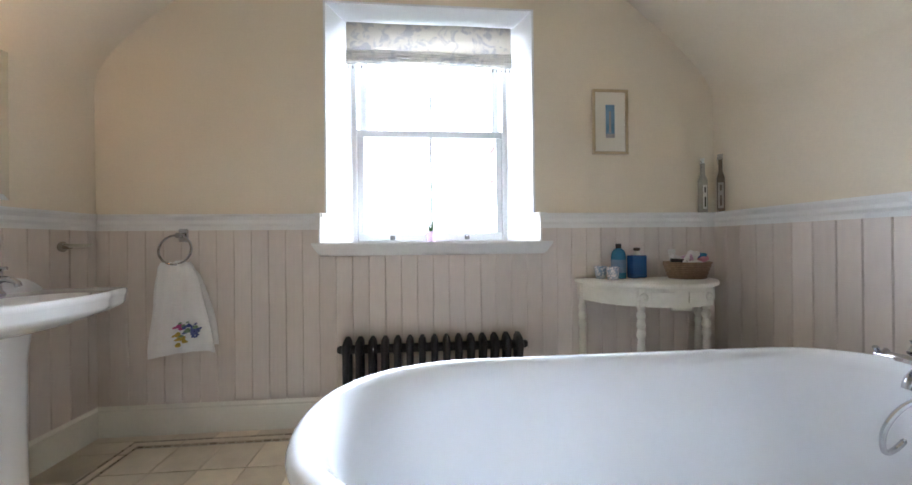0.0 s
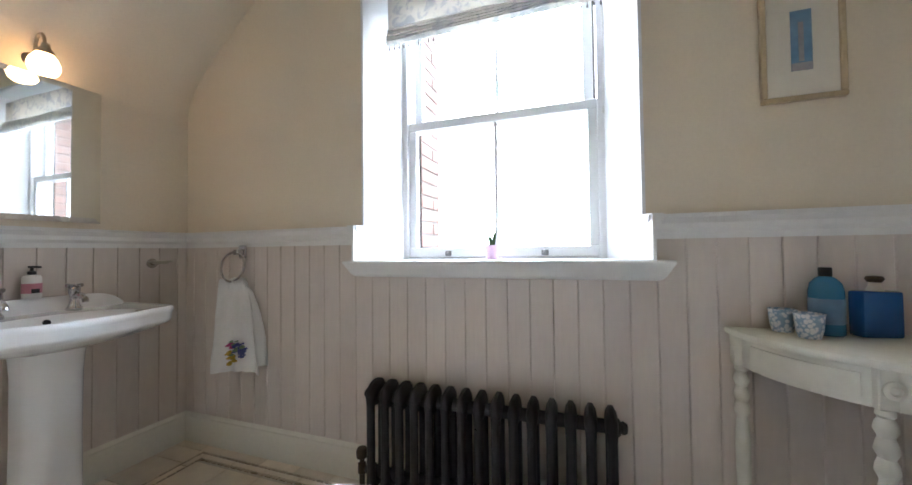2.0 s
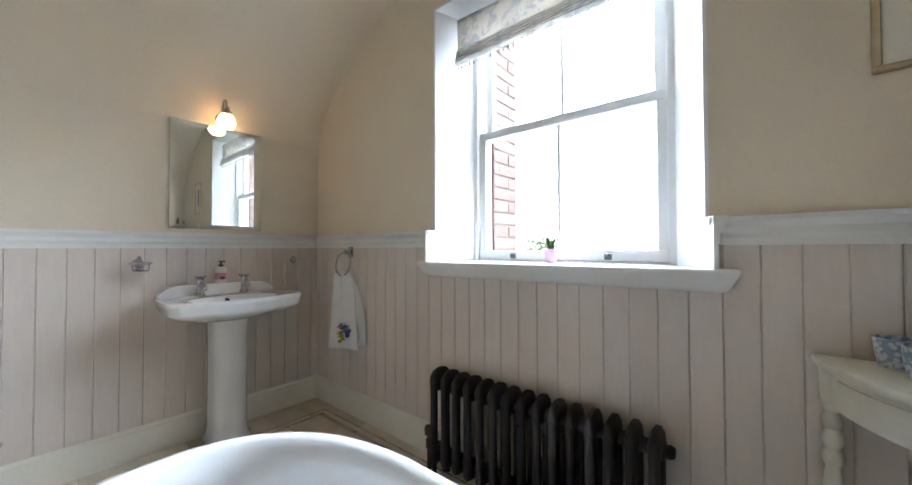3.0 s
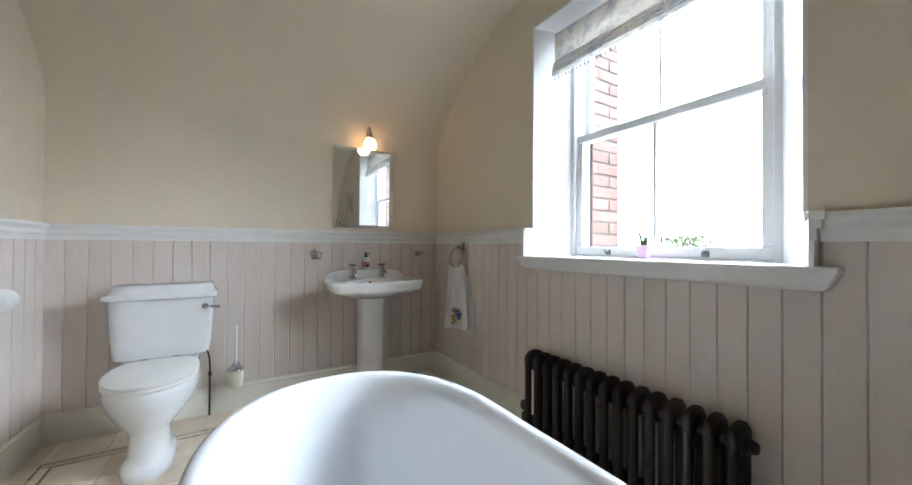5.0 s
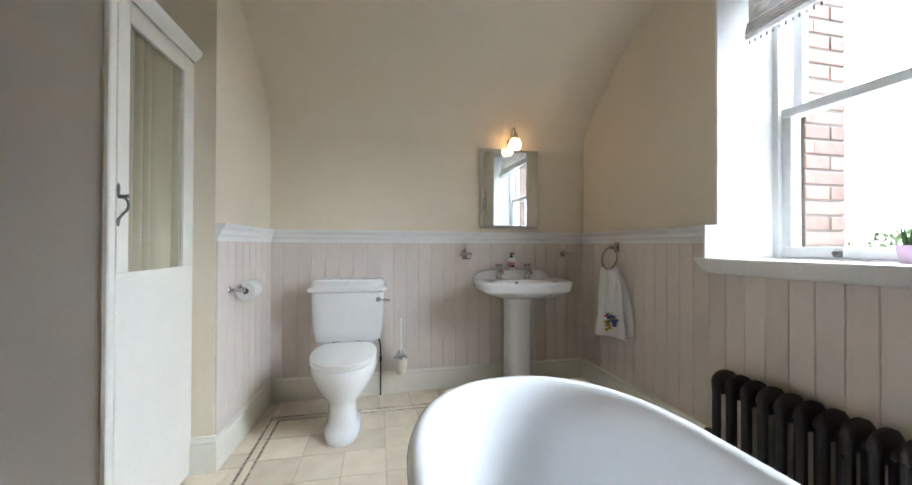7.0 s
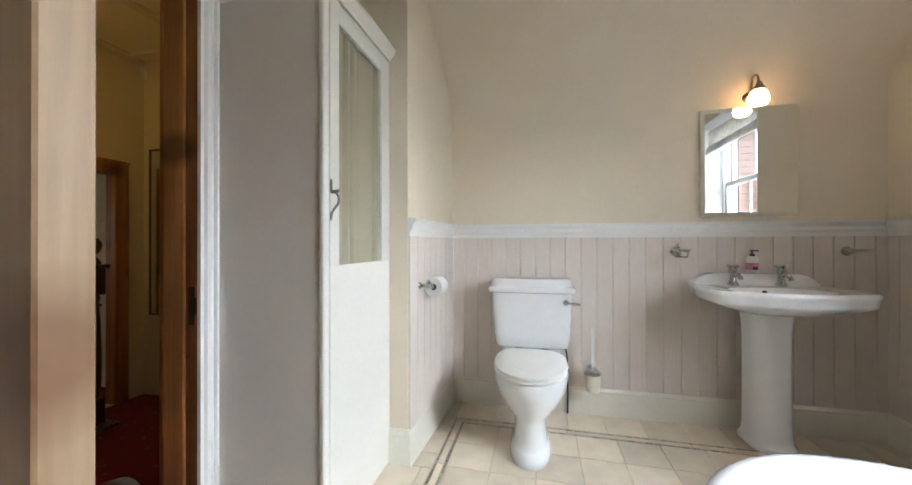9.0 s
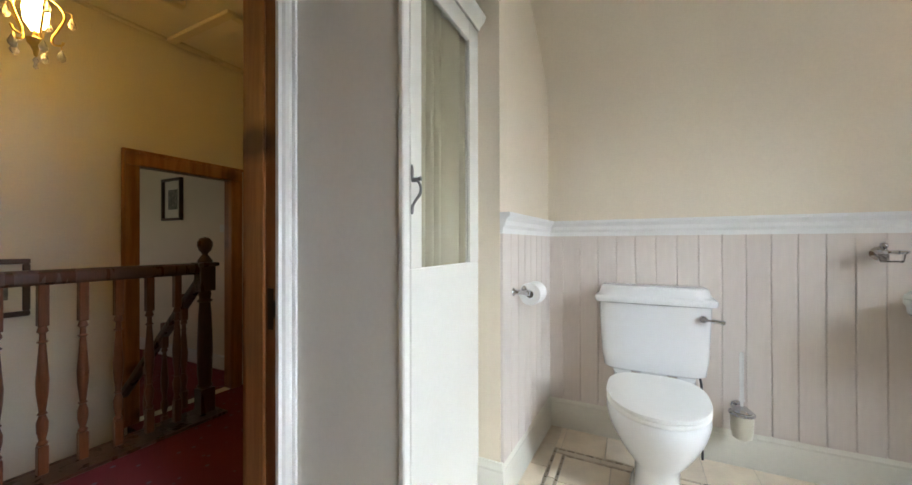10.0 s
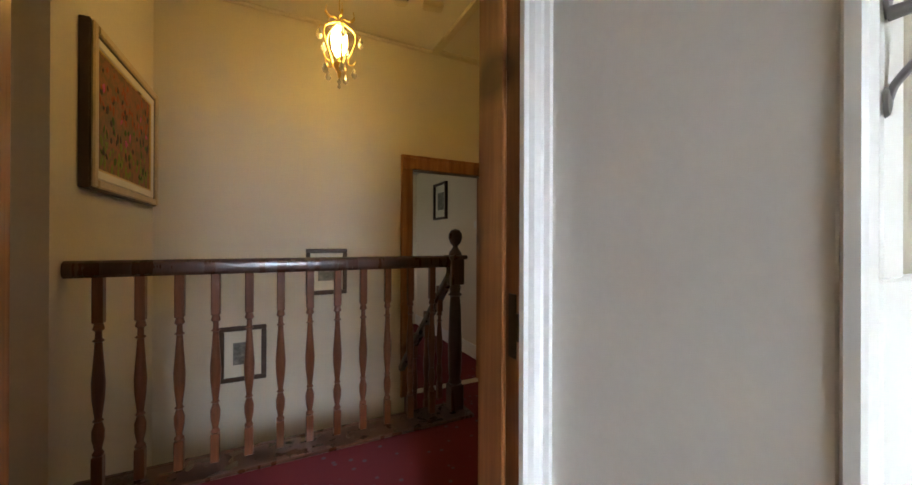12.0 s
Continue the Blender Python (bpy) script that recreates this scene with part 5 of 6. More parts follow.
for nm, a, b, r0, r1, mat in (("tube", (-0.11, -0.03, 0.13), (0.0, 0.02, 0.095), 0.012, 0.02, LINEN), ("tube", (0.0, -0.04, 0.10), (0.07, 0.01, 0.14), 0.014, 0.018, PLASTIC_WHITE), ("comb", (-0.115, -0.02, 0.105), (-0.04, -0.05, 0.10), 0.012, 0.012, BLACK_PLASTIC), ("brush", (0.03, 0.03, 0.11), (0.105, 0.02, 0.13), 0.008, 0.016, BLUE_DEEP), ("jar_lid", (0.06, -0.03, 0.10), (0.11, -0.01, 0.115), 0.018, 0.018, PINK), ("tube", (-0.03, 0.03, 0.11), (0.05, -0.03, 0.135), 0.016, 0.01, LINEN), ("tube", (-0.085, 0.0, 0.09), (-0.10, -0.01, 0.165), 0.014, 0.019, PLASTIC_WHITE), ("tube", (-0.06, -0.05, 0.09), (0.01, -0.03, 0.15), 0.013, 0.017, LINEN), ("bottle_top", (0.03, 0.0, 0.09), (0.02, 0.0, 0.155), 0.016, 0.012, PLASTIC_WHITE), ("tube", (0.085, -0.02, 0.09), (0.10, -0.01, 0.14), 0.012, 0.015, BLUE_GLASS), ("puff", (-0.04, -0.02, 0.105), (0.0, -0.045, 0.125), 0.024, 0.02, PINK_POT)):
    part(nm, tube([a, b], [r0, r1], 10), mat, items)
for x, y, h, s, mat in ((1.772, 2.008, 0.335, 0.018, CLOUDY), (1.848, 1.96, 0.35, 0.02, SMOKE)):
    bt = thing("slim_bottle", pose(x, y, 1.2005, 0, 0, 0 if x < 1.8 else -38), "tall slim square glass bottle standing on the dado rail", "bottle", "bottles on the rail")
    part("bottle", loft([[(-s, -s, 0), (s, -s, 0), (s, s, 0), (-s, s, 0)], [(-s, -s, h * 0.58), (s, -s, h * 0.58), (s, s, h * 0.58), (-s, s, h * 0.58)], [(-s * 0.5, -s * 0.5, h * 0.7), (s * 0.5, -s * 0.5, h * 0.7), (s * 0.5, s * 0.5, h * 0.7), (-s * 0.5, s * 0.5, h * 0.7)], [(-s * 0.5, -s * 0.5, h * 0.9), (s * 0.5, -s * 0.5, h * 0.9), (s * 0.5, s * 0.5, h * 0.9), (-s * 0.5, s * 0.5, h * 0.9)]]), mat, bt)
    part("stopper", lathe([(0.0, h * 0.9), (s * 0.55, h * 0.9), (s * 0.62, h * 0.93), (s * 0.45, h * 0.95), (s * 0.7, h * 0.965), (s * 0.7, h * 0.99), (0.0, h)], 12), PLASTIC_WHITE if x < 1.8 else CLOUDY, bt)
    part("swing_wire", tube(curve_points([(-s * 0.55, -s * 0.3, h * 0.82), (-s * 0.8, -s * 0.7, h * 0.87), (-s * 0.7, -s * 0.2, h * 0.95)], 4), 0.0015, 6), PEWTER, bt)
    part("label", box(-s * 0.7, s * 0.7, -s - 0.0015, -s - 0.0002, h * 0.06, h * 0.5), PAPER if x < 1.8 else CLOUDY, bt, "plain label")
    for z0, z1 in ((0.1, 0.28), (0.36, 0.46)):
        part("label_mark", box(-s * 0.25, s * 0.25, -s - 0.0025, -s - 0.0016, h * z0, h * z1), BLACK if x < 1.8 else SMOKE, bt)


def linen_cupboard():
    x0, x1, y0, y1, h = -0.952, -0.405, YD + 0.002, -0.515, 2.0
    cup_ = thing("tall_cupboard", None, "tall cream cupboard with curtained glass door and moulded cornice", "cupboard")
    part("side_panel", box(x1 - 0.02, x1, y0, y1 - 0.022, 0.0, h, 0.002), CABINET, cup_, "plain painted side panel")
    part("side_panel", box(x0, x0 + 0.02, y0, y1 - 0.022, 0.0, h, 0.002), CABINET, cup_)
    part("back_panel", box(x0 + 0.02, x1 - 0.02, y0, y0 + 0.01, 0.0, h), CABINET, cup_)
    part("top_panel", box(x0 + 0.02, x1 - 0.02, y0 + 0.01, y1 - 0.024, h - 0.02, h), CABINET, cup_)
    part("plinth", box(x0 + 0.02, x1 - 0.02, y0 + 0.01, y1 - 0.05, 0.0, 0.06), CABINET, cup_)
    part("corner_strip", box(x1 - 0.03, x1 + 0.004, y1 - 0.021, y1 - 0.001, 0.0, h, 0.004), CABINET, cup_)
    CORN = [(0, 0), (0.008, 0), (0.012, 0.012), (0.03, 0.03), (0.036, 0.045), (0.036, 0.055), (0, 0.055)]
    part("cornice", sweep([(x0, y1 - 0.002, h - 0.03), (x1, y1 - 0.002, h - 0.03), (x1, y0, h - 0.03)][::-1], CORN), CABINET, cup_, "moulded cornice")
    part("cornice_cap", box(x0, x1 + 0.002, y0, y1, h + 0.024, h + 0.03), CABINET, cup_)
    d = part("cupboard_door", box(x0 + 0.003, x1 - 0.033, y1 - 0.02, y1, 0.01, 0.995, 0.003), CABINET, cup_, "painted door with flat lower panel")
    gx0, gx1, gz0, gz1 = x0 + 0.088, x1 - 0.093, 1.002, 1.888
    part("door_stile", box(x0 + 0.003, gx0, y1 - 0.02, y1, 0.9955, h - 0.035, 0.002), CABINET, d)
    part("door_stile", box(gx1, x1 - 0.033, y1 - 0.02, y1, 0.9955, h - 0.035, 0.002), CABINET, d)
    part("door_rail", box(gx0, gx1, y1 - 0.0195, y1 - 0.0005, gz1, h - 0.035, 0.002), CABINET, d)
    rows = []
    for j in range(2):
        z = gz0 - 0.02 if j == 0 else gz1 + 0.02
        rows.append([(gx0 - 0.022 + (gx1 - gx0 + 0.044) * i / 220, y1 - 0.0215 - 0.05 * (1 - abs(math.sin(i * 0.07 + 1.3 * math.sin(i * 0.043) + j * 0.35))) ** 1.1, z) for i in range(221)])
    bm = loft([a + [(x, y - 0.004, z) for x, y, z in a[::-1]] for a in rows])
    part("curtain", bm, CURTAIN, d, "gathered sage curtain behind glass", 60)
    p = part("glass", box(gx0 + 0.001, gx1 - 0.001, y1 - 0.014, y1 - 0.011, gz0, gz1), PANE, d)
    p.visible_shadow = False
    hx, hz = x1 - 0.037, 1.228
    bm = bmesh.new()
    for dz, w_, l_ in ((0.052, 0.0065, 0.026), (-0.056, 0.0065, 0.016)):
        lathe([(0.0, 0.0), (1.0, 0.0), (0.85, 0.0035), (0.4, 0.005), (0.0, 0.005)], 14, Matrix.Translation((hx, y1, hz + dz)) @ Matrix.Rotation(radians(-90), 4, "X") @ Matrix.Diagonal((w_, l_, 1, 1)), bm)
    bow = [(hx, y1 + 0.004, hz + 0.03), (hx - 0.001, y1 + 0.020, hz + 0.026), (hx - 0.002, y1 + 0.030, hz + 0.008), (hx - 0.001, y1 + 0.028, hz - 0.012), (hx, y1 + 0.014, hz - 0.030), (hx, y1 + 0.006, hz - 0.042), (hx, y1 + 0.003, hz - 0.055)]
    tube(curve_points(bow, 5), [0.0028 + 0.0016 * math.sin(math.pi * k / 30) for k in range(31)], 10, bm)
    handle = part("pull_handle", bm, PEWTER, d, "dark pewter bow handle")
    bm = tube([(hx, y1 + 0.002, hz + 0.031), (hx - 0.002, y1 + 0.018, hz + 0.031)], [0.0075, 0.0065], 10)
    tube([(hx - 0.002, y1 + 0.018, hz + 0.031), (hx - 0.003, y1 + 0.030, hz + 0.034)], [0.0045, 0.007], 10, bm)
    part("thumb_latch", bm, PEWTER, handle)


linen_cupboard()


# ---- landing things ----
def balustrade():
    y = -2.37
    ban = thing("banister", pose(0, y, 0), "dark stained banister with turned balusters and ball-topped newel", "banister")
    rail = [(-0.034, 0.0), (-0.03, -0.03), (-0.018, -0.042), (0.018, -0.042), (0.03, -0.03), (0.034, 0.0), (0.028, 0.018), (0.012, 0.028), (-0.012, 0.028), (-0.028, 0.018)]
    bm = loft([[(x, o, 0.925 + u) for o, u in rail] for x in (-0.85, XLE - 0.004)])
    part("handrail", bm, MAHOGANY, ban, "polished dark handrail")
    bm = box(-0.018, 0.018, -0.018, 0.018, 0.0, 0.13, 0.003)
    box(-0.018, 0.018, -0.018, 0.018, 0.68, 0.884, 0.003, bm=bm)
    lathe([(0.014, 0.13), (0.02, 0.14), (0.012, 0.155), (0.02, 0.20), (0.021, 0.235), (0.012, 0.27), (0.018, 0.276), (0.012, 0.285), (0.021, 0.37), (0.023, 0.43), (0.017, 0.52), (0.012, 0.60), (0.02, 0.607), (0.012, 0.615), (0.011, 0.645), (0.02, 0.655), (0.014, 0.68)], 12, None, bm)
    baluster = mesh_of("baluster", bm, BALUSTER)
    for k in range(12):
        ob = new("baluster", baluster)
        ob.parent = ban
        ob.location = (0.764 - 0.1355 * k, 0, 0.014)
    x = -0.882
    newel = part("newel_post", box(x - 0.042, x + 0.042, -0.042, 0.042, -0.18, 0.16, 0.004), MAHOGANY, ban, "dark turned newel post")
    bm = lathe([(0.03, 0.16), (0.042, 0.175), (0.034, 0.19), (0.04, 0.25), (0.043, 0.40), (0.036, 0.62), (0.03, 0.70), (0.045, 0.712), (0.03, 0.725), (0.036, 0.755), (0.03, 0.775)], 18, Matrix.Translation((x, 0, 0)))
    part("shaft", bm, MAHOGANY, newel)
    bm = box(x - 0.043, x + 0.043, -0.043, 0.043, 0.775, 0.935, 0.004)
    box(x - 0.06, x + 0.06, -0.06, 0.06, 0.93, 0.955, 0.008, bm=bm)
    part("newel_block", bm, MAHOGANY, newel)
    part("ball", lathe([(0.04, 0.955), (0.042, 0.965), (0.026, 0.99), (0.016, 1.005), (0.02, 1.015), (0.033, 1.03), (0.043, 1.06), (0.042, 1.085), (0.028, 1.108), (0.0, 1.118)], 20, Matrix.Translation((x, 0, 0))), MAHOGANY, newel)
    # rail and string of the flight that goes down behind
    bm = loft([[(x + o, py, pz + u) for o, u in rail] for py, pz in ((-0.03, 0.86), (-1.05, -0.06))])
    part("stair_handrail", bm, MAHOGANY, ban, "sloping dark stair handrail")
    bm = loft([[(x - 0.02, py, pz - 0.14), (x + 0.02, py, pz - 0.14), (x + 0.02, py, pz + 0.10), (x - 0.02, py, pz + 0.10)] for py, pz in ((-0.06, -0.1), (-1.1, -0.72))])
    part("stair_string", bm, MAHOGANY, ban, "dark stair string")
    for k in range(3):
        yy = -0.24 - 0.24 * k
        ob = new("baluster", baluster)
        ob.parent = ban
        ob.matrix_basis = Matrix.Translation((x, yy, -0.02 - 0.215 * k)) @ Matrix.Diagonal((1, 1, 0.86, 1))


balustrade()
stairs = thing("stairs", pose(-0.92, -3.48, -0.36), "carpeted flight descending behind the banister", "stairs", kind="structure")
tread = mesh_of("step", box(0, 0.25, 0, 0.97, -0.19, 0.0, 0.008), CARPET)
for k in range(8):
    ob = new("step", tread)
    ob.parent = stairs
    ob.location = (0.002 + 0.205 * k, 0, -0.188 * (k + 1))

for nm, x0, x1, z0, z1 in (("framed_engraving", -0.418, -0.098, 0.605, 0.978), ("framed_engraving", 0.178, 0.486, -0.005, 0.405)):
    f = thing(nm, pose((x0 + x1) / 2, YB, z0), "dark brown framed engraving with a wide pale mount", "picture", "pictures in the stairwell")
    w, h = (x1 - x0) / 2, z1 - z0
    frame_of(-w, w, 0, h, 0.001, 0.026, 0.034, "frame", DARK_FRAME, f, bevel=0.006)
    part("mount", box(-w + 0.032, w - 0.032, 0.002, 0.010, 0.032, h - 0.032), MOUNT, f, "cream mount")
    part("engraving", box(-w * 0.42, w * 0.42, 0.0105, 0.012, h * 0.3, h * 0.7), SKETCH, f, "dark engraving")

art = thing("flower_painting", pose(XLE, -2.94, 1.265), "large painting of a flower meadow in a deep gilt frame", "painting")
L, Hh = 0.468, 0.74
for n, (a, b, c, d) in (("frame_side", (-L, -L + 0.05, 0, Hh)), ("frame_side", (L - 0.05, L, 0, Hh)), ("frame_rail", (-L + 0.05, L - 0.05, 0, 0.05)), ("frame_rail", (-L + 0.05, L - 0.05, Hh - 0.05, Hh))):
    moulding = part(n, box(-0.04, -0.001, a, b, c, d, 0.004), DARK_FRAME, art, "dark wooden frame back")
    part("gilt_edge", box(-0.055, -0.0405, a + 0.006, b - 0.006, c + 0.006, d - 0.006, 0.006), GILT, moulding, "pale gilt moulding")
for n, (a, b, c, d) in (("slip", (-L + 0.05, -L + 0.09, 0.05, Hh - 0.05)), ("slip", (L - 0.09, L - 0.05, 0.05, Hh - 0.05)), ("slip", (-L + 0.09, L - 0.09, 0.05, 0.09)), ("slip", (-L + 0.09, L - 0.09, Hh - 0.09, Hh - 0.05))):
    part(n, box(-0.04, -0.002, a, b, c, d, 0.004), MOUNT, art, "cream inner slip")
for n, (a, b, c, d) in (("gold_bead", (-L + 0.09, -L + 0.10, 0.09, Hh - 0.09)), ("gold_bead", (L - 0.10, L - 0.09, 0.09, Hh - 0.09)), ("gold_bead", (-L + 0.10, L - 0.10, 0.09, 0.10)), ("gold_bead", (-L + 0.10, L - 0.10, Hh - 0.10, Hh - 0.09))):
    part(n, box(-0.036, -0.002, a, b, c, d, 0.003), GOLD, art, "thin gold bead")
part("canvas", box(-0.03, -0.003, -L + 0.10, L - 0.10, 0.10, Hh - 0.10), MEADOW, art, "red and green painted canvas")
rng = random.Random(9)
for mat, n, lo, hi in ((RUST, 46, 0.40, 0.62), (LIME, 44, 0.115, 0.27), (UMBER, 34, 0.16, 0.58), (LEAF, 22, 0.13, 0.40), (MAGENTA, 8, 0.2, 0.5)):
    bm = bmesh.new()
    for k in range(n):
        yy, zz = rng.uniform(-L + 0.13, L - 0.13), rng.uniform(lo, hi)
        m = Matrix.Translation((-0.03, yy, zz)) @ Matrix.Rotation(radians(-90), 4, "Y") @ Matrix.Rotation(rng.uniform(-0.7, 0.7), 4, "Z") @ Matrix.Diagonal((rng.uniform(0.8, 2.0), rng.uniform(0.4, 1.2), 1, 1))
        lathe([(0.0, 0), (0.016, 0), (0.008, 0.002), (0.0, 0.0025)], 7, m, bm)
    tagged(part("painted_foliage", bm, mat, art), kind="stuff")

# chandelier
CX, CY = -0.224, -2.62
ch = thing("chandelier", pose(CX, CY, 1.95), "small gilt lantern chandelier with crystal drops, lit", "chandelier")
part("chain", tube([(0, 0, 0.47), (0, 0, ZC - 1.95)], 0.004, 6), GOLD, ch)
part("ceiling_rose", lathe([(0.0, ZC - 1.95), (0.05, ZC - 1.951), (0.045, ZC - 1.975), (0.012, ZC - 1.99), (0.0, ZC - 1.99)], 16), GOLD, ch)
part("stem", lathe([(0.0, 0.06), (0.008, 0.07), (0.012, 0.10), (0.03, 0.13), (0.036, 0.15), (0.012, 0.165), (0.008, 0.2), (0.0, 0.2)], 14), GOLD, ch)
part("bulb", lathe([(0.0, 0.19), (0.018, 0.195), (0.042, 0.24), (0.048, 0.30), (0.04, 0.345), (0.022, 0.37), (0.0, 0.375)], 18), BULB_GLOW, ch, "bright lit glass")
crystal = [(0.0, 0.0), (0.014, 0.012), (0.018, 0.026), (0.012, 0.045), (0.003, 0.065), (0.0, 0.066)]
for k in range(5):
    a = 2 * math.pi * k / 5 + 0.35
    c, s = math.cos(a), math.sin(a)
    pts = [(0.0, 0.405), (0.04, 0.385), (0.085, 0.35), (0.098, 0.30), (0.075, 0.23), (0.055, 0.18), (0.06, 0.15), (0.085, 0.155), (0.095, 0.175)]
    part("scroll_arm", tube(curve_points([(r * c, r * s, z) for r, z in pts], 5), 0.0055, 8), GOLD, ch)
    pts = [(0.0, 0.40), (0.03, 0.42), (0.06, 0.41), (0.085, 0.43), (0.08, 0.47)]
    part("crown_leaf", tube(curve_points([(r * c, r * s, z) for r, z in pts], 5), [0.005] * 10 + [0.008] * 6 + [0.003] * 5, 8), GOLD, ch)
    for r, z in ((0.125, 0.25), (0.088, 0.065)):
        part("crystal_drop", lathe(crystal, 8, Matrix.Translation((r * c, r * s, z))), CRYSTAL, ch, smooth=0)
        part("drop_hook", tube(curve_points([(r * c, r * s, z + 0.065), (r * c * 0.97, r * s * 0.97, z + 0.085), (r * c * 0.78, r * s * 0.78, z + 0.09)], 4), 0.002, 6), GOLD, ch)
part("pendant", lathe([(0.0, 0.0), (0.01, 0.01), (0.006, 0.03), (0.012, 0.045), (0.004, 0.06), (0.0, 0.061)], 8), CRYSTAL, ch, smooth=0)

alarm = tagged(part("smoke_alarm", lathe([(0.0, 0.0), (0.05, 0.0), (0.058, -0.012), (0.052, -0.035), (0.03, -0.04), (0.0, -0.04)], 22), CREAM_PLASTIC), "round cream plastic smoke alarm on the ceiling", "smoke alarm")
alarm.matrix_basis = pose(-0.70, -2.92, ZC)
al = tagged(part("ceiling_sensor", box(-0.075, 0.075, -0.04, 0.04, -0.045, 0, 0.012, 2), CREAM_PLASTIC), "rounded cream plastic box on the ceiling", "sensor")
al.matrix_basis = pose(-0.935, -2.87, ZC, 0, 0, -12)
hatch = thing("loft_hatch", pose(-1.53, -3.06, ZC), "cream painted loft hatch with a raised surround", "loft hatch")
part("panel", box(-0.28, 0.28, -0.36, 0.36, -0.012, 0, 0.003), HALL_WALL, hatch)
for n, b in (("surround", (-0.35, -0.28, -0.43, 0.43)), ("surround", (0.28, 0.35, -0.43, 0.43)), ("surround", (-0.28, 0.28, -0.43, -0.36)), ("surround", (-0.28, 0.28, 0.36, 0.43))):
    part(n, box(b[0], b[1], b[2], b[3], -0.032, 0, 0.006), CREAM_PLASTIC, hatch)
pir = tagged(part("motion_alarm", box(-0.03, 0.03, -0.02, 0.025, -0.05, 0.05, 0.012, 2), PLASTIC_WHITE), "small white alarm sensor high in the corner", "sensor")
pir.matrix_basis = pose(XLW + 0.035, YB + 0.035, 2.70, 0, 0, 45)
structure("coving_back", box(XLW, XLE, YB + 0.0005, YB + 0.03, ZC - 0.03, ZC - 0.0005, 0.008), HALL_WALL, "small cream coving", "coving")
lm_ = thing("landing_mirror", pose(XLW, -3.2, 0.42), "tall narrow mirror in a thin dark frame", "mirror")
part("mirror_glass", box(0.004, 0.012, -0.2, 0.2, 0.0, 1.54), MIRROR, lm_)
for n, (a, b, c, d) in (("frame", (-0.215, -0.2, -0.015, 1.555)), ("frame", (0.2, 0.215, -0.015, 1.555)), ("frame", (-0.2, 0.2, -0.015, 0.0)), ("frame", (-0.2, 0.2, 1.54, 1.555))):
    part(n, box(0.001, 0.02, a, b, c, d, 0.003), DARK_FRAME, lm_)
fp = thing("far_picture", pose(FRW, -5.15, 1.37, 0, 0, -90), "framed picture with a pale mount on the wall beyond the doorway", "picture")
frame_of(-0.22, 0.22, 0, 0.53, 0.001, 0.045, 0.03, "frame", DARK_FRAME, fp)
part("print", box(-0.19, 0.19, 0.002, 0.012, 0.03, 0.50), MOUNT, fp)
part("print_image", box(-0.11, 0.11, 0.0125, 0.014, 0.14, 0.39), SKETCH, fp)
for nm, lab, kind_, yy, zz in (("light_switch", "white light switch on the far wall", "light switch", -4.13, 1.25), ("wall_socket", "small brown wall socket above the far skirting", "socket", -4.55, -0.02)):
    sw = tagged(part(nm, box(0.0, 0.01, -0.043, 0.043, -0.043, 0.043, 0.003), PLASTIC_WHITE if nm == "light_switch" else BRONZE), lab, kind_)
    sw.matrix_basis = pose(FRW, yy, zz)

# ---- outside the window ----
structure("ground", box(-400, 400, -400, 800, -3.4, -3.2), GRASS, "green lawn and fields below the window", "ground")
bm = bmesh.new()
face(bm, [(-260, 140, -60), (260, 140, -60), (260, 140, 160), (-260, 140, 160)])
structure("backdrop", bm, SKYGLOW, "bright white overcast sky", "backdrop")


def tree(x, y, r, top, seed):
    rg = random.Random(seed)
    base = -3.2
    t = thing("garden_tree", pose(x, y, base), "leafy green garden tree beyond the window", "tree", "garden trees")
    hh = top - base
    bm = tube([(0, 0, 0), (0.05 * r, 0, hh * 0.3), (0.0, 0.06 * r, hh * 0.6)], [0.09 * r, 0.07 * r, 0.04 * r], 8)
    for k in range(6):
        a = k * 1.05 + rg.random()
        tube([(0, 0, hh * (0.3 + 0.05 * k)), (0.35 * r * math.cos(a), 0.35 * r * math.sin(a), hh * (0.5 + 0.05 * k)), (0.65 * r * math.cos(a), 0.65 * r * math.sin(a), hh * (0.6 + 0.05 * k))], [0.04 * r, 0.025 * r, 0.01 * r], 6, bm)
    part("trunk", bm, BARK, t)
    verts, faces_ = [], []
    for k in range(2200):
        a, u = rg.uniform(0, 6.283), rg.random() ** 0.45
        zz = rg.uniform(-1, 1)
        lump = 1 + 0.28 * math.sin(3 * a + seed) * math.cos(4 * zz)
        rr = r * u * math.sqrt(max(0, 1 - zz * zz)) * lump
        cpos = Vector((rr * math.cos(a), rr * math.sin(a), hh * 0.66 + zz * hh * 0.34 * (0.7 + 0.3 * u)))
        d1 = Vector((rg.gauss(0, 1), rg.gauss(0, 1), rg.gauss(0, 1))).normalized()
        d2 = d1.orthogonal().normalized()
        s = 0.06 * r * rg.uniform(0.5, 1.1)
        i = len(verts)
        verts += [cpos - d1 * s, cpos + d2 * s * 0.5, cpos + d1 * s, cpos - d2 * s * 0.5]
        faces_.append((i, i + 1, i + 2, i + 3))
    me = bpy.data.meshes.new("crown")
    me.from_pydata(verts, [], faces_)
    me.materials.append(TREE_LEAF)
    ob = new("crown", me)
    ob.parent = t


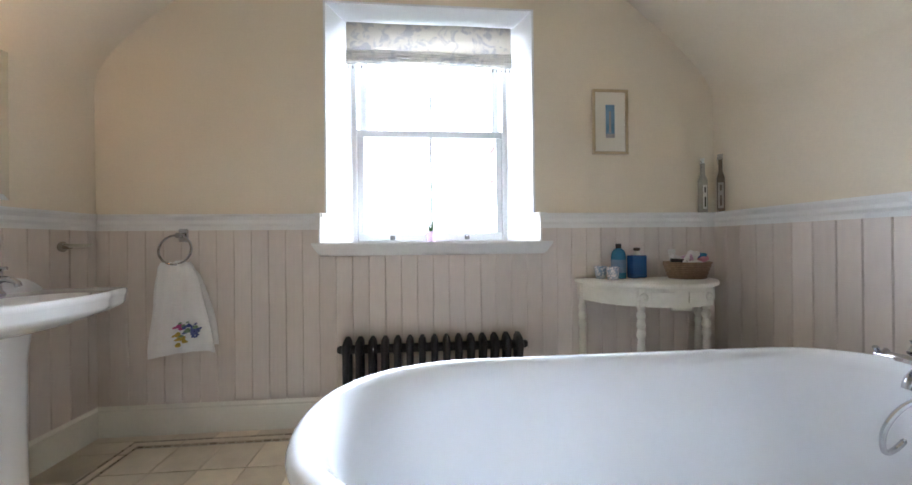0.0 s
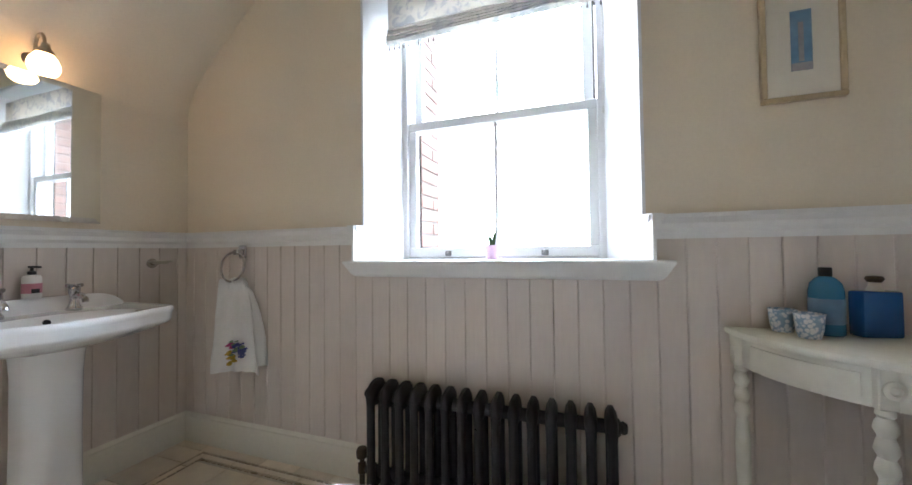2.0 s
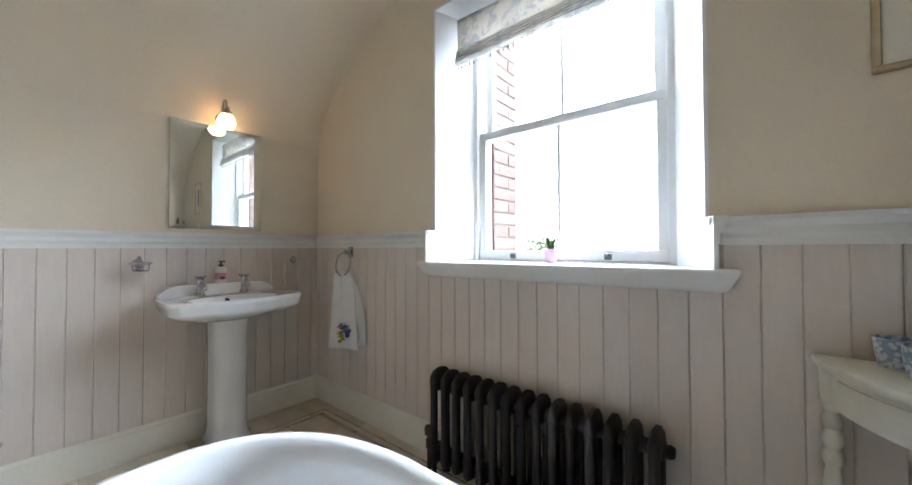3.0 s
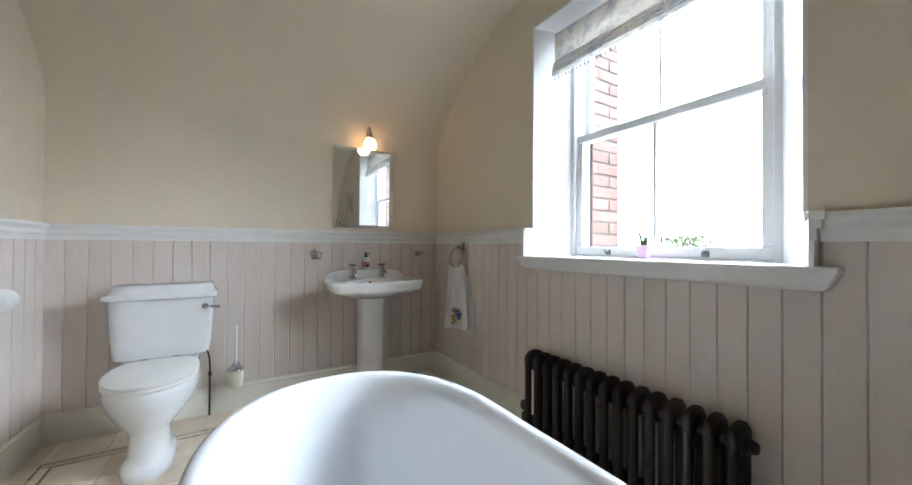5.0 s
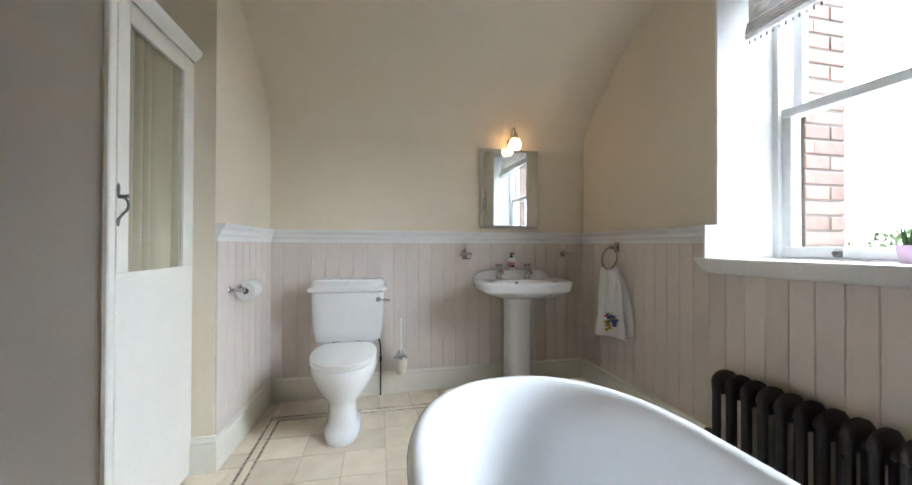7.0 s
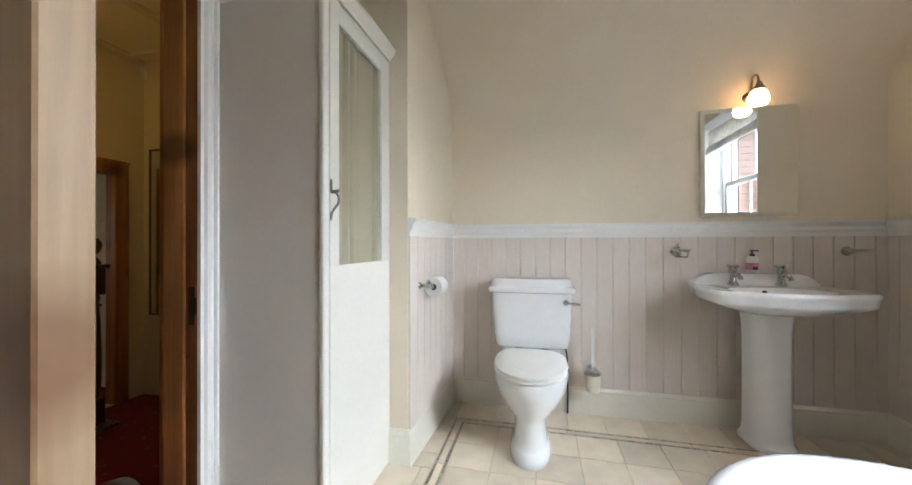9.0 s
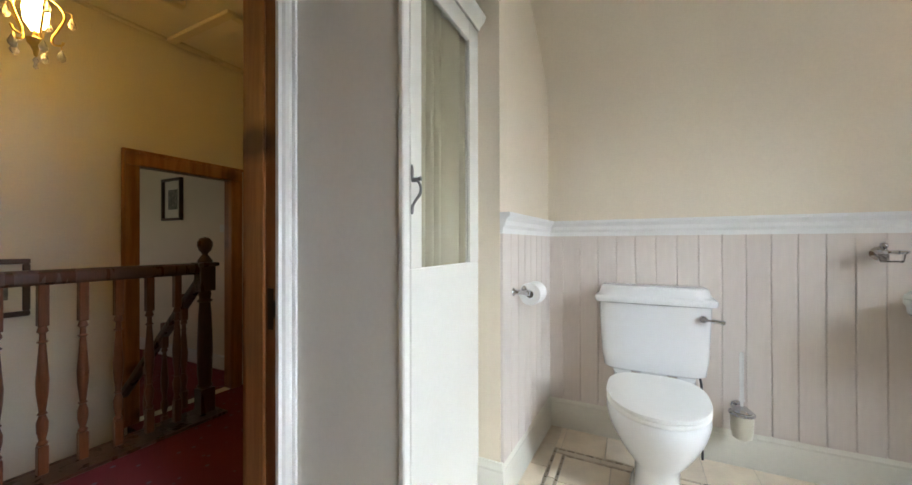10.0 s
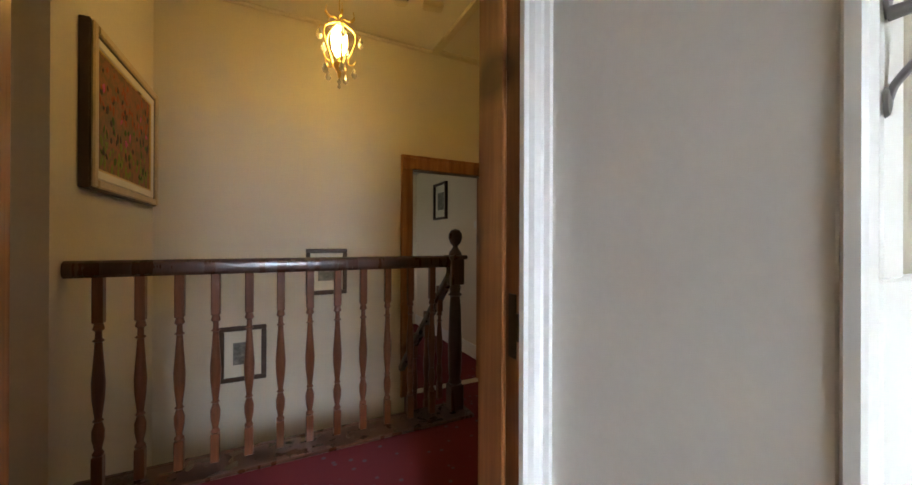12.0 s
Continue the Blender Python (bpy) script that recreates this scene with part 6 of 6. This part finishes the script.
for i, (x, y, r, top) in enumerate(((-6.9, 17, 2.0, 1.72), (-2.2, 20, 2.6, 1.25), (2.5, 23, 2.8, 1.2), (7.0, 18, 2.3, 1.2), (-11.5, 16, 2.6, 1.7), (11.5, 21, 2.8, 1.4), (-16.5, 18, 3.0, 1.9))):
    tree(x, y, r, top, i + 1)


# ---- pieces: bricks outside the window, panelling planks, floor tiles ----
def brick_mesh(length):
    bm = box(0, 0.012, -length / 2, length / 2, -0.0325, 0.0325, 0.004)
    return mesh_of("brick", bm, BRICK, 0)


BRICKS = {n: brick_mesh(n) for n in (0.215, 0.1025, 0.06, 0.155)}
JX0, JX1, JY0, JY1 = -0.352, 0.562, 2.392, 2.655
for side, x in ((1, JX0), (-1, JX1)):
    name = "brick_pier_west" if side > 0 else "brick_pier_east"
    core = structure(name, box(x - 0.5, x, JY0, JY1 - 0.004, -3.2, 2.7) if side > 0 else box(x, x + 0.5, JY0, JY1 - 0.004, -3.2, 2.7), MORTAR, "red brick jamb outside the window with grey mortar", "brick wall")
    rg = random.Random(3)
    for c in range(23):
        z = 0.985 + 0.075 * c
        row = ((0.155, JY0 + 0.0775), (0.1025, JY0 + 0.165 + 0.05125)) if c % 2 else ((0.06, JY0 + 0.03), (0.215, JY0 + 0.07 + 0.1 + 0.0015))
        for ln, y in row:
            ob = new("brick", BRICKS[ln])
            ob.parent = core
            ob.matrix_basis = pose(x - 0.008 * side + rg.uniform(-0.002, 0.002), min(y, JY1 - ln / 2 + 0.004), z, 0, 0, 0 if side > 0 else 180)
structure("outer_sill", box(JX0 - 0.1, JX1 + 0.1, 2.39, 2.72, 0.93, 1.0, 0.006), STONE, "pale stone outer window sill", "sill")
structure("outer_lintel", box(JX0 - 0.3, JX1 + 0.3, 2.392, 2.65, 2.46, 2.75, 0.006), STONE, "pale stone lintel over the window", "lintel")

TH = 0.012


PLANKS = {}


def plank_mesh(width, z1):
    key = (round(width, 3), z1)
    if key not in PLANKS:
        w = width / 2 - 0.0003
        ring = [(-w, 0.0), (w, 0.0), (w, 0.0075), (w - 0.0034, TH), (-w + 0.0034, TH), (-w, 0.0075)]
        PLANKS[key] = mesh_of("plank", loft([[(x, y, z) for x, y in ring] for z in (0.165, z1)]), PANEL, 0)
    return PLANKS[key]


walls = {o.name: o for o in bpy.data.objects}


def planks(parent, start, way, length, angle, pitch, joint, skip=None):
    """Vertical boards along a wall from a corner; way is the direction along it, joint the distance from the corner to one of the joints."""
    edge = joint % pitch - pitch
    while edge < length - 0.012:
        a, b = max(edge, 0.0), min(edge + pitch, length)
        edge += pitch
        if b - a < 0.012:
            continue
        p = Vector(start) + Vector(way) * ((a + b) / 2)
        ob = new("plank", plank_mesh(b - a, 0.968 if skip and skip[0] < p.x < skip[1] else 1.116))
        ob.parent = walls[parent]
        ob.matrix_basis = pose(p.x, p.y, 0, 0, 0, angle)


planks("wall_north", (XW, YN, 0), (1, 0, 0), XE - XW, 180, 0.0921, 0.535, (WX0 - 0.07, WX1 + 0.07))
planks("wall_west", (XW, YS, 0), (0, 1, 0), YN - YS, -90, 0.0945, 0.467)
planks("wall_east", (XE, YD, 0), (0, 1, 0), YN - YD, 90, 0.0955, 2.352)
skew = Vector((XJ - XW, YJ - YS, 0))
planks("wall_south", (XW, YS, 0), skew.normalized(), skew.length, math.degrees(math.atan2(skew.y, skew.x)), 0.0945, 0.0945)
planks("wall_door", (DX1 + 0.075, YD, 0), (1, 0, 0), XE - DX1 - 0.075, 0, 0.0945, 0.0945)

# floor tiles inside and outside the mosaic border
BX0, BX1, BY0, BY1, BW = -1.475, 1.64, -0.302, 1.962, 0.062
TS, G = 0.2125, 0.003
tiles = {}


def tile(x0, x1, y0, y1):
    key = (round(x1 - x0, 3), round(y1 - y0, 3))
    if key[0] < 0.02 or key[1] < 0.02:
        return
    if key not in tiles:
        a, b = key[0] / 2 - G / 2, key[1] / 2 - G / 2
        tiles[key] = mesh_of("tile", loft([[(-a, -b, -0.008), (a, -b, -0.008), (a, b, -0.008), (-a, b, -0.008)], [(-a, -b, -0.0015), (a, -b, -0.0015), (a, b, -0.0015), (-a, b, -0.0015)], [(-a + 0.0015, -b + 0.0015, 0), (a - 0.0015, -b + 0.0015, 0), (a - 0.0015, b - 0.0015, 0), (-a + 0.0015, b - 0.0015, 0)]]), TILE, 0)
    ob = new("tile", tiles[key])
    ob.parent = floor
    ob.matrix_basis = pose((x0 + x1) / 2, (y0 + y1) / 2, 0)


def grid(x0, x1, y0, y1, sx=TS, sy=TS):
    x = x0
    while x < x1 - 0.001:
        y = y0
        while y < y1 - 0.001:
            tile(x, min(x + sx, x1), y, min(y + sy, y1))
            y += sy
        x += sx


grid(BX0 + BW, BX1 - BW, BY0 + BW, BY1 - BW)
grid(XW + 0.003, BX0, BY0 + 0.03, BY1, BX0 - XW, TS)
grid(BX1, XE - 0.003, BY0 + 0.03, BY1, XE - BX1, TS)
grid(XW + 0.003, XE - 0.003, BY1, YN - 0.003, TS, YN - BY1)
grid(XJ, XE - 0.003, YD, BY0, TS, TS)
for x0, x1 in ((XW + 0.003, BX0), (BX1, XE - 0.003)):
    tile(x0, x1, BY0, BY0 + 0.03)
grid(XW + 0.003, XJ, YJ, BY0, TS, BY0 - YJ)
# plain strips between the two mosaic lines
M = 0.014
for x0, x1, y0, y1 in ((BX0 + M, BX0 + BW - M, BY0 + M, BY1 - M), (BX1 - BW + M, BX1 - M, BY0 + M, BY1 - M)):
    grid(x0, x1, y0, y1, 1, TS)
for y0, y1 in ((BY0 + M, BY0 + BW - M), (BY1 - BW + M, BY1 - M)):
    grid(BX0 + BW - M, BX1 - BW + M, y0, y1, TS, 1)
verts, faces_ = [], []


def chip(x0, x1, y0, y1, z=-0.0005):
    i = len(verts)
    verts.extend([(x0, y0, -0.007), (x1, y0, -0.007), (x1, y1, -0.007), (x0, y1, -0.007), (x0, y0, z), (x1, y0, z), (x1, y1, z), (x0, y1, z)])
    faces_.extend([(i + 4, i + 5, i + 6, i + 7), (i, i + 1, i + 5, i + 4), (i + 1, i + 2, i + 6, i + 5), (i + 2, i + 3, i + 7, i + 6), (i + 3, i, i + 4, i + 7)])


for inset in (0.0, BW - M):
    x0, x1, y0, y1 = BX0 + inset, BX1 - inset, BY0 + inset, BY1 - inset
    d = 0.0
    while d < x1 - x0 - 0.02:
        for y in (y0, y1 - M):
            chip(x0 + d + 0.002, x0 + d + 0.036, y + 0.002, y + M - 0.002)
        d += 0.045
    d = 0.02
    while d < y1 - y0 - 0.03:
        for x in (x0, x1 - M):
            chip(x + 0.002, x + M - 0.002, y0 + d + 0.002, y0 + d + 0.036)
        d += 0.045
me = bpy.data.meshes.new("mosaic_border")
me.from_pydata(verts, [], faces_)
me.materials.append(MOSAIC)
tagged(new("mosaic_border", me), "brown stone mosaic chips in two lines", "floor border", kind="stuff")
